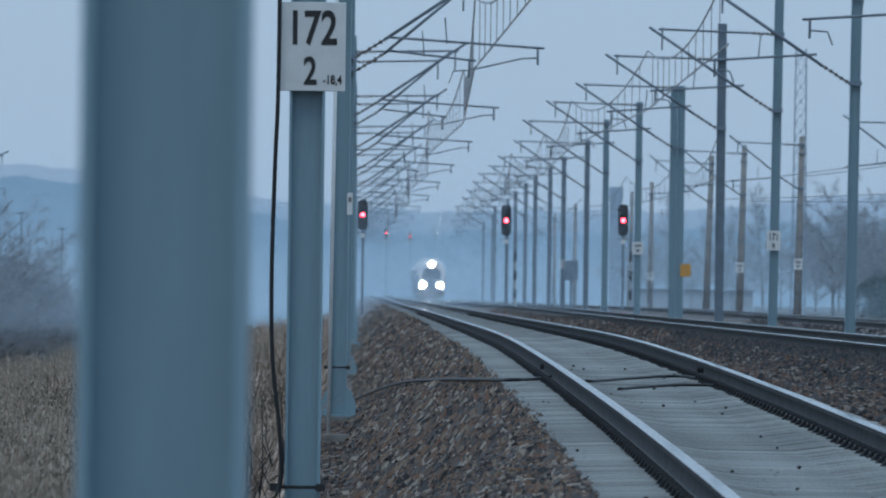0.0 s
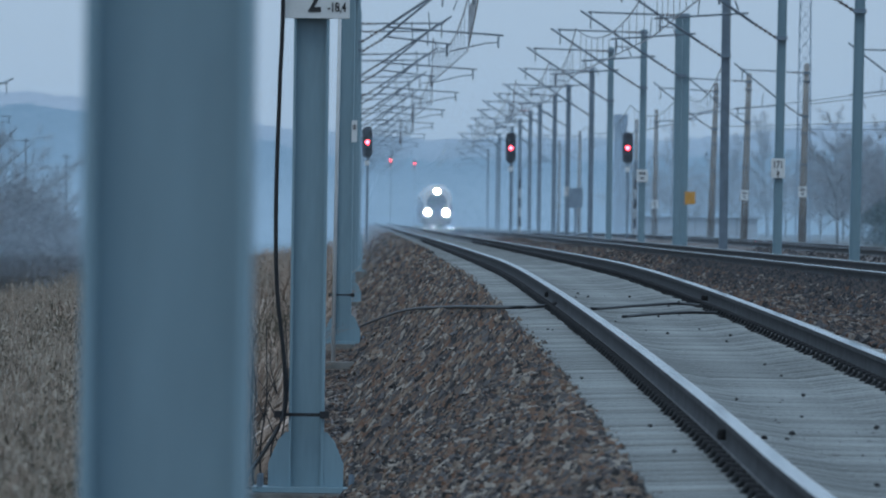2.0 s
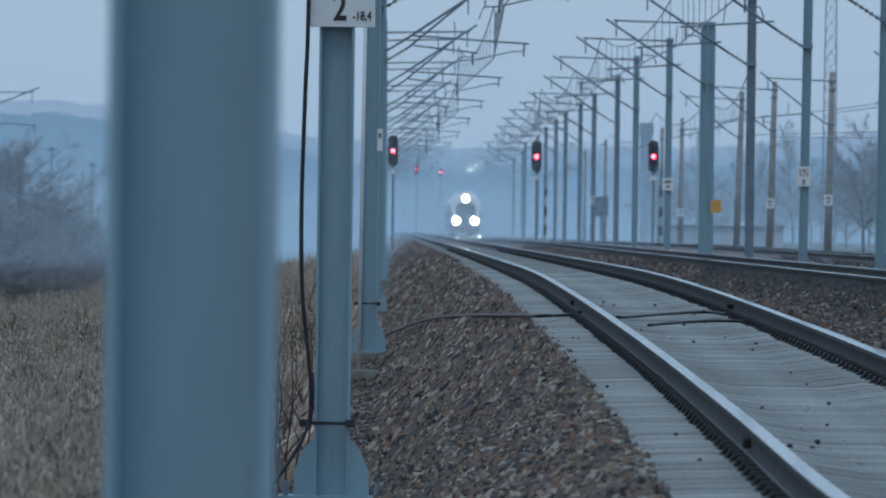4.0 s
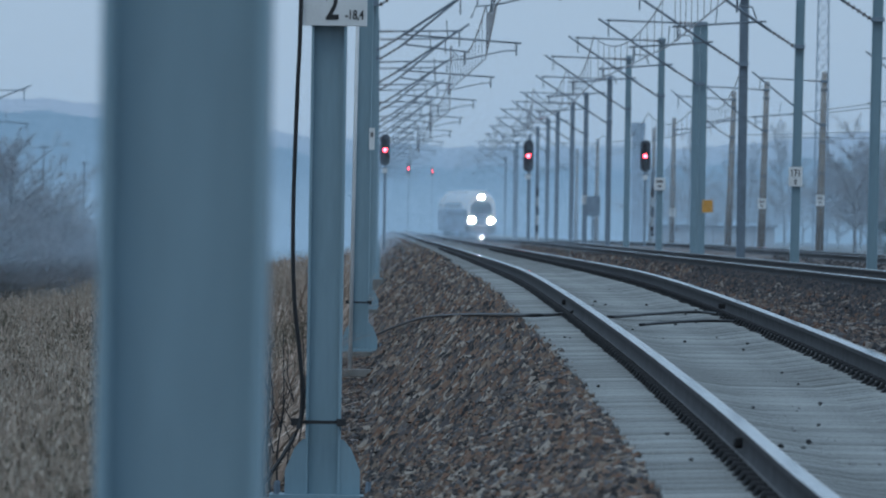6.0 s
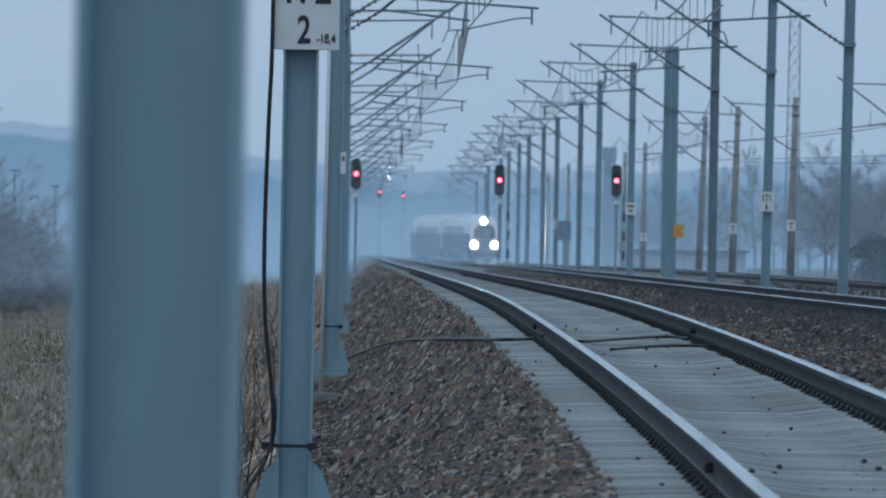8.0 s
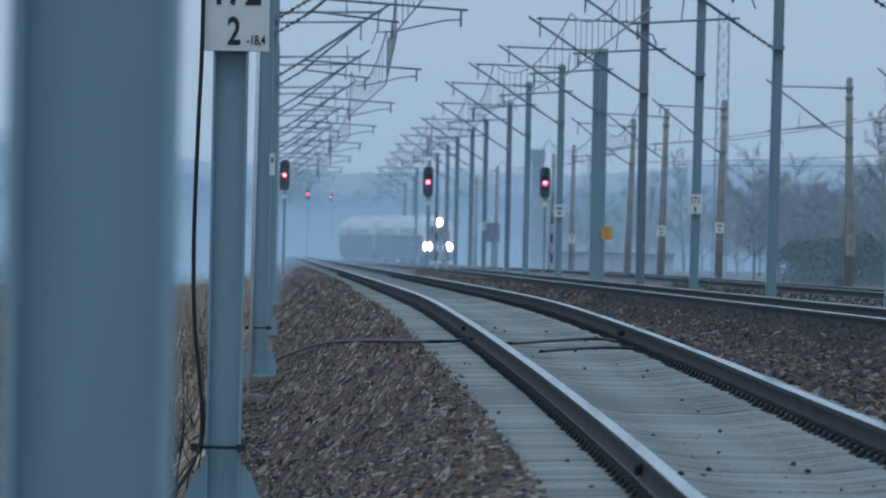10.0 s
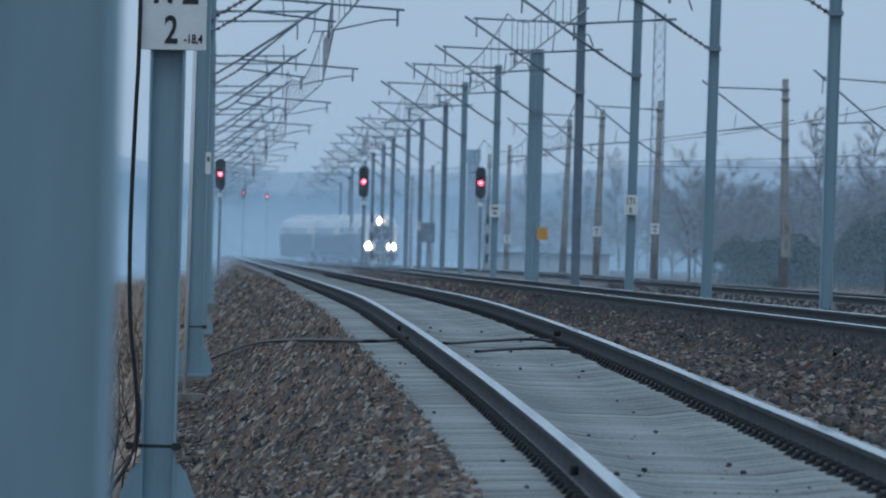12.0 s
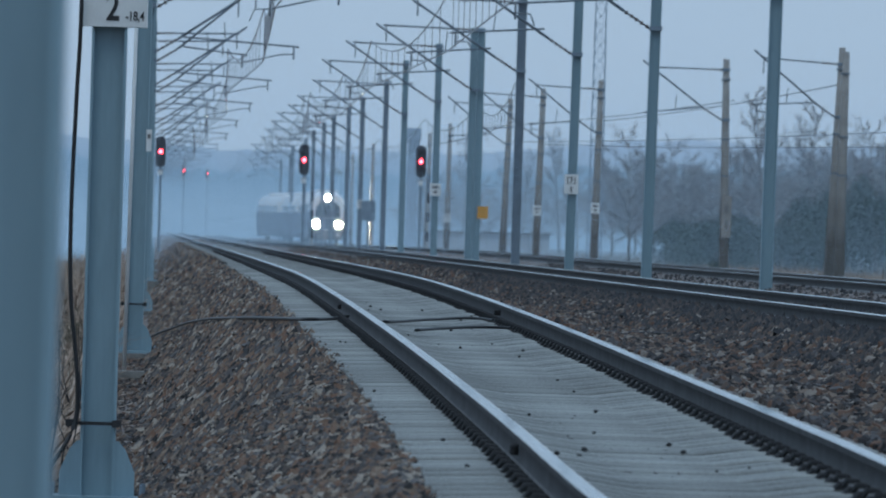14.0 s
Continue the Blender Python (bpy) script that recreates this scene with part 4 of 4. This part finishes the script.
def bare_tree(name, height, width, seed, label, clear=0.22, limbs=46, twigs=15, lift=0.75, thick=0.012, taper=0.8):
    """A leafless tree: tapered trunk, swept limbs, branchlets and a fuzz of fine twigs."""
    g = np.random.default_rng(seed)
    root = tagged(new(name), label, name, "bare trees and shrubs")
    lean = g.normal(0, 0.03, 2)
    bm = bmesh.new()
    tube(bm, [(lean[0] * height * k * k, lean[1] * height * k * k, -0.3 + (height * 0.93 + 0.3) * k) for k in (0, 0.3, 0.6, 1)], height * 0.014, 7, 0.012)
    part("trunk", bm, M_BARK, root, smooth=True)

    def unit(v):
        return v / np.linalg.norm(v, axis=1, keepdims=True)

    def spikes(a, c, w):
        """Three-sided tapering spikes from a to c."""
        n = len(a)
        s1 = unit(np.cross(c - a, g.normal(size=(n, 3)))) * w[:, None]
        s2 = unit(np.cross(c - a, s1)) * w[:, None]
        v = np.stack([a + s1, a - s1 * 0.5 + s2 * 0.87, a - s1 * 0.5 - s2 * 0.87, c], 1).reshape(-1, 3)
        f = (np.array([(0, 1, 3), (1, 2, 3), (2, 0, 3)])[None] + 4 * np.arange(n)[:, None, None]).reshape(-1, 3)
        return v, f

    def spread(a, c, per, lo, wander, up, reach):
        """Shoots that leave each of the stems a to c."""
        n = len(a) * per
        s = lo + (1 - lo) * g.random((n, 1))
        a2, way = np.repeat(a, per, 0), np.repeat(c - a, per, 0)
        size = np.linalg.norm(way, axis=1, keepdims=True)
        d2 = unit(way / size + g.normal(size=(n, 3)) * wander + (0, 0, up))
        start = a2 + way * s
        return start, start + d2 * size * reach * (1.2 - 0.6 * s) * (0.55 + 0.7 * g.random((n, 1)))

    k = clear + (0.97 - clear) * g.random(limbs) ** 0.9
    az = g.random(limbs) * 2 * math.pi
    reach = width * 0.5 * (0.25 + taper * (1 - k) / (1 - clear)) * (0.7 + 0.5 * g.random(limbs))
    a = np.stack([lean[0] * height * k * k, lean[1] * height * k * k, height * 0.93 * k], 1)
    c = a + np.stack([np.cos(az) * reach, np.sin(az) * reach, reach * lift * (0.6 + 0.8 * g.random(limbs))], 1)
    b0, b1 = spread(a, c, 14, 0.15, 0.5, 0.15, 0.42)
    keep = g.random(len(b0)) < np.repeat(np.clip(reach / reach.max() * 1.25, 0.08, 1), 14)
    b0, b1 = b0[keep], b1[keep]
    t0, t1_ = spread(b0, b1, twigs, 0.1, 0.65, 0.1, 0.6)
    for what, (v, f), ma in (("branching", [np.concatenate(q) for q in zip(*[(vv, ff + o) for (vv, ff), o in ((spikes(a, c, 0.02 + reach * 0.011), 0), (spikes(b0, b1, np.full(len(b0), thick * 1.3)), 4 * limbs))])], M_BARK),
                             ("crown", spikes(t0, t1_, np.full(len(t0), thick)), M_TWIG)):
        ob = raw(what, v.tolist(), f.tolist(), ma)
        ob.parent = root
        if what == "crown":
            ob["label"] = "fuzz of fine bare twigs"
        else:
            ob["kind"] = "stuff"
    return root


def evergreen(height, width, seed, label, n=24000, leaf=0.055):
    """A dark dense evergreen: stem and many ragged sprays."""
    g = np.random.default_rng(seed)
    root = tagged(new("evergreen_tree"), label, "tree", "dark evergreens")
    bm = bmesh.new()
    tube(bm, [(0, 0, -0.2), (0, 0, height * 0.9)], 0.02 * height, 6, 0.004 * height)
    part("trunk", bm, M_BARK, root)
    lobes = g.normal(0, 1, (26, 3)) * (width * 0.33, width * 0.33, height * 0.2) + (0, 0, height * 0.48)
    c = lobes[g.integers(0, 26, n)] + g.normal(0, 1, (n, 3)) * (width * 0.12, width * 0.12, height * 0.09)
    c[:, 2] = np.abs(c[:, 2])
    keep = np.hypot(c[:, 0], c[:, 1]) < width * 0.62 * np.clip(1.25 - c[:, 2] / height, 0.12, 1)
    c = c[keep]
    n = len(c)
    V = c[:, None, :] + g.normal(0, leaf, (n, 3, 3))
    me = bpy.data.meshes.new("crown")
    me.from_pydata(V.reshape(-1, 3).tolist(), [], np.arange(3 * n).reshape(-1, 3).tolist())
    me.materials.append(M_NEEDLE)
    ob = new("crown", me)
    ob.parent = root
    return root


proto = [bare_tree("tree", 9.6, 6.8, 11, "bare birch in the misty wood, paled in tone for haze", 0.16, 46, 15, 0.75, 0.0085), bare_tree("tree", 8.0, 8.0, 12, "bare rounded tree in the misty wood", 0.08, 52, 15, 0.6, 0.0085),
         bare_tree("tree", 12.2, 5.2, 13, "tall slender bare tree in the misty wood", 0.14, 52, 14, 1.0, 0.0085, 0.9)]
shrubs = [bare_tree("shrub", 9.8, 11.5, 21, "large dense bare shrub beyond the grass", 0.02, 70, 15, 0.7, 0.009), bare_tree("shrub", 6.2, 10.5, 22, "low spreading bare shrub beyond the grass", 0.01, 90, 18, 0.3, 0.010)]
dark = [evergreen(6.2, 5.6, 31, "dark dense evergreen at the wood's edge"), evergreen(4.0, 6.2, 32, "low dark evergreen at the wood's edge")]


def plant(kinds, spots, z):
    """Sets out the first of each kind and copies of it at the spots."""
    done = set()
    for k, u, d, turn in spots:
        m = pose(at(u, d), d, z, 0, 0, turn)
        if k in done:
            copy_thing(kinds[k], m @ Matrix.Scale(0.82 + 0.34 * (turn * 7 % 31) / 31, 4))
        else:
            kinds[k].matrix_basis = m
            done.add(k)


plant(proto, [(0, 690, 585, 30), (1, 722, 591, 80), (0, 756, 608, 210), (1, 790, 579, 10), (1, 828, 591, 200), (1, 862, 585, 300), (0, 895, 573, 120), (2, 930, 562, 250), (0, 958, 573, 0), (2, 990, 585, 55), (1, 1020, 567, 140),
              (0, 1050, 585, 140), (1, 1088, 562, 20), (0, 1120, 573, 70), (1, 1155, 573, 190), (0, 1195, 562, 110), (2, 1230, 585, 10),
              (1, 660, 749, 99), (0, 700, 772, 220), (2, 735, 760, 310), (1, 775, 749, 70), (0, 815, 772, 170), (1, 850, 760, 20), (0, 905, 766, 330), (1, 945, 749, 75), (0, 1000, 760, 160), (1, 1060, 749, 240), (0, 1110, 760, 15),
              (2, 630, 842, 40), (0, 598, 866, 130), (2, 566, 854, 260), (1, 532, 889, 200), (2, 500, 866, 85), (0, 465, 913, 300), (1, 430, 936, 45), (2, 395, 924, 145), (0, 360, 959, 10), (1, 325, 971, 190)], 0.42)
plant(shrubs, [(0, -805, 510, 0), (0, -862, 515, 140), (1, -758, 515, 70), (1, -815, 485, 200), (0, -915, 525, 260), (1, -880, 490, 20), (1, -735, 545, 110), (1, -785, 500, 310), (1, -845, 500, 60)], -2.9)
plant(dark, [(0, 1075, 497, 0), (1, 845, 497, 90), (0, 1128, 491, 140), (1, 905, 503, 200), (0, 1190, 503, 250), (0, 1030, 515, 20), (1, 800, 515, 320), (1, 985, 500, 130)], 0.4)

# a seedling by the far track and dry stems at the mast foot
seedling = evergreen(0.95, 0.55, 41, "small green pine seedling beside the track", 900, 0.02)
seedling.matrix_basis = pose(at(838, 215), 215, E - 1.15)
rs = random.Random(8)
for k in range(5):
    x, d = -1.38 + 0.05 * k + rs.uniform(-0.03, 0.03), 60.5 + rs.uniform(-0.6, 0.6)
    root = tagged(new("dry_stem"), "thin dark dry stem standing in the grass", "plant", "dry stems")
    root.matrix_basis = pose(x, d, -0.12)
    bm = bmesh.new()
    tube(bm, smooth_line([(0, 0, 0), (rs.uniform(-0.06, 0.06), 0, 0.45), (rs.uniform(-0.08, 0.08), 0, 0.8), (rs.uniform(-0.04, 0.12), 0, 1.15 + 0.3 * rs.random())], 4), 0.009, 5, 0.003)
    part("stem", bm, M_CLIP, root)
    for j in range(2):
        z = rs.uniform(0.4, 0.9)
        bm = bmesh.new()
        tube(bm, [(0, 0, z), (rs.uniform(-0.12, 0.12), 0.03, z + 0.2), (rs.uniform(-0.16, 0.16), 0.05, z + 0.38)], 0.005, 4, 0.002)
        part("side_shoot", bm, M_CLIP, root)

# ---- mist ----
# strand colour carries the blue of the haze
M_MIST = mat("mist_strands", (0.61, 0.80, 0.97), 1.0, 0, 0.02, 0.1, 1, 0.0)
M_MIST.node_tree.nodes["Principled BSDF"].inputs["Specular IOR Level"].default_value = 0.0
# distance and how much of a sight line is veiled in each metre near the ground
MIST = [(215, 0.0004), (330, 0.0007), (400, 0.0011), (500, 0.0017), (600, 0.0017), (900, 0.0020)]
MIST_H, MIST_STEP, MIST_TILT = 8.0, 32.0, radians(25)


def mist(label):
    """Stand-in for haze over the low land: added layer behind layer of hair-fine level strands, spaced and spread to
    fit the camera's view, denser further off and near the ground.
    """
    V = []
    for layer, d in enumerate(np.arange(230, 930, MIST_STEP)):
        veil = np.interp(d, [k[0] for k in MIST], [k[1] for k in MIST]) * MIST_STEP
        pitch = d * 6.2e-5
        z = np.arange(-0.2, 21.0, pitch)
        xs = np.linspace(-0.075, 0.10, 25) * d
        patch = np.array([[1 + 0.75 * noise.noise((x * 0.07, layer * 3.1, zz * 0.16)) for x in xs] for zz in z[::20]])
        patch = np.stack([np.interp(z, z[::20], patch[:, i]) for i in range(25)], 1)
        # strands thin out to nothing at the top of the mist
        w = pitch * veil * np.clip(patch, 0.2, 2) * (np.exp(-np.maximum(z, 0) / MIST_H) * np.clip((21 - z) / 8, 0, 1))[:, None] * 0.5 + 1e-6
        X = np.broadcast_to(xs, w.shape)
        Z = np.broadcast_to(z[:, None], w.shape)
        lo = np.stack([X, d - w * math.tan(MIST_TILT), Z - w], -1)
        hi = np.stack([X, d + w * math.tan(MIST_TILT), Z + w], -1)
        V.append(np.stack([lo[:, :-1], lo[:, 1:], hi[:, 1:], hi[:, :-1]], 2).reshape(-1, 3))
    V = np.concatenate(V)
    n = len(V) // 4
    me = bpy.data.meshes.new("mist")
    me.vertices.add(4 * n)
    me.vertices.foreach_set("co", V.astype(np.float32).ravel())
    me.loops.add(4 * n)
    me.loops.foreach_set("vertex_index", np.arange(4 * n, dtype=np.int32))
    me.polygons.add(n)
    me.polygons.foreach_set("loop_start", np.arange(0, 4 * n, 4, dtype=np.int32))
    me.update(calc_edges=True)
    me.materials.append(M_MIST)
    return tagged(new("mist", me), label, "mist", kind="stuff")


mist("screens of fine strands standing in for blue mist over the far tracks and woods")

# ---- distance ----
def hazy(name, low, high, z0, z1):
    """Glowing far woods with the haze painted into the colour, paler towards the ground."""
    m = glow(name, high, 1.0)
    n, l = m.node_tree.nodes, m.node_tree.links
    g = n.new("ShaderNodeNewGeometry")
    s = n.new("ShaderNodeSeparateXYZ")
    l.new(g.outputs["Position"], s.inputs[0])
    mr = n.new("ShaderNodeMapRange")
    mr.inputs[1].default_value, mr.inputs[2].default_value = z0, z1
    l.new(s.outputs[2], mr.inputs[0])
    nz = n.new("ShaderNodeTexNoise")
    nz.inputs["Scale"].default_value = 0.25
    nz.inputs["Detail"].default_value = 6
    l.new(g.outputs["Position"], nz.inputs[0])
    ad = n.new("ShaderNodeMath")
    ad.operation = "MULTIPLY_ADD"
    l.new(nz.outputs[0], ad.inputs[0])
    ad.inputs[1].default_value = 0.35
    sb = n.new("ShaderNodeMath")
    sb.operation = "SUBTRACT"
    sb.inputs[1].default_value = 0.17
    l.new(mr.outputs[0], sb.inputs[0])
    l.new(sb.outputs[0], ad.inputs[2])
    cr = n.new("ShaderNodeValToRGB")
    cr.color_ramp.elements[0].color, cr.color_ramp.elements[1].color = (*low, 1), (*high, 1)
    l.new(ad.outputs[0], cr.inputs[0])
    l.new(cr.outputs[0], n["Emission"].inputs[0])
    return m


# self-lit tones with blue haze painted in, for the backdrop ridges
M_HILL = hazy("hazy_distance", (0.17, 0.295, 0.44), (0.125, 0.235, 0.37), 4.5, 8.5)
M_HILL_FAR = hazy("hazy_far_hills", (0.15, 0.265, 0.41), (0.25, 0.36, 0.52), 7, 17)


def ridge(name, d, x0, x1, height, rough, seed, material, label):
    bm = bmesh.new()
    n = 900
    low, high = [], []
    for i in range(n + 1):
        x = x0 + (x1 - x0) * i / n
        h = height(x) + rough * (noise.noise((x * 0.04, seed, 0)) + 0.5 * noise.noise((x * 0.2, seed, 3)) + 0.4 * noise.noise((x * 0.9, seed, 5)) + 0.35 * noise.noise((x * 2.7, seed, 9)))
        low.append(bm.verts.new((x, d, -6)))
        high.append(bm.verts.new((x, d + 6, h)))
    for i in range(n):
        bm.faces.new((low[i], low[i + 1], high[i + 1], high[i]))
    return tagged(part(name, bm, material), label, "distance", kind="structure")


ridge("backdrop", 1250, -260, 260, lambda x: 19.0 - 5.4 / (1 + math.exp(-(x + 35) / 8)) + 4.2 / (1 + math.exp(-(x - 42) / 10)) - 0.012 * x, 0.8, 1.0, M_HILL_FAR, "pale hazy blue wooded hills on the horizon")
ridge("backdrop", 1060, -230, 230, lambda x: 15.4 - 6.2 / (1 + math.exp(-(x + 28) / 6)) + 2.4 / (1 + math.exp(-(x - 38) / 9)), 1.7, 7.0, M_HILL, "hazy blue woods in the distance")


# ---- what moves ----
def motions():
    for k, car in enumerate(CARS):
        rows = []
        for i in range(29):
            t = i * 0.5
            d = 830 - 13.57 * t + 24.2 * k
            x0, x1 = t3(d + 2)[0], t3(d + 22)[0]
            yaw = -math.degrees(math.atan2(x1 - x0, 20))
            rows.append((t, pose(t3(d)[0], d, t3(d)[1], 0, 0, yaw)))
        walk(car, rows)


motions()
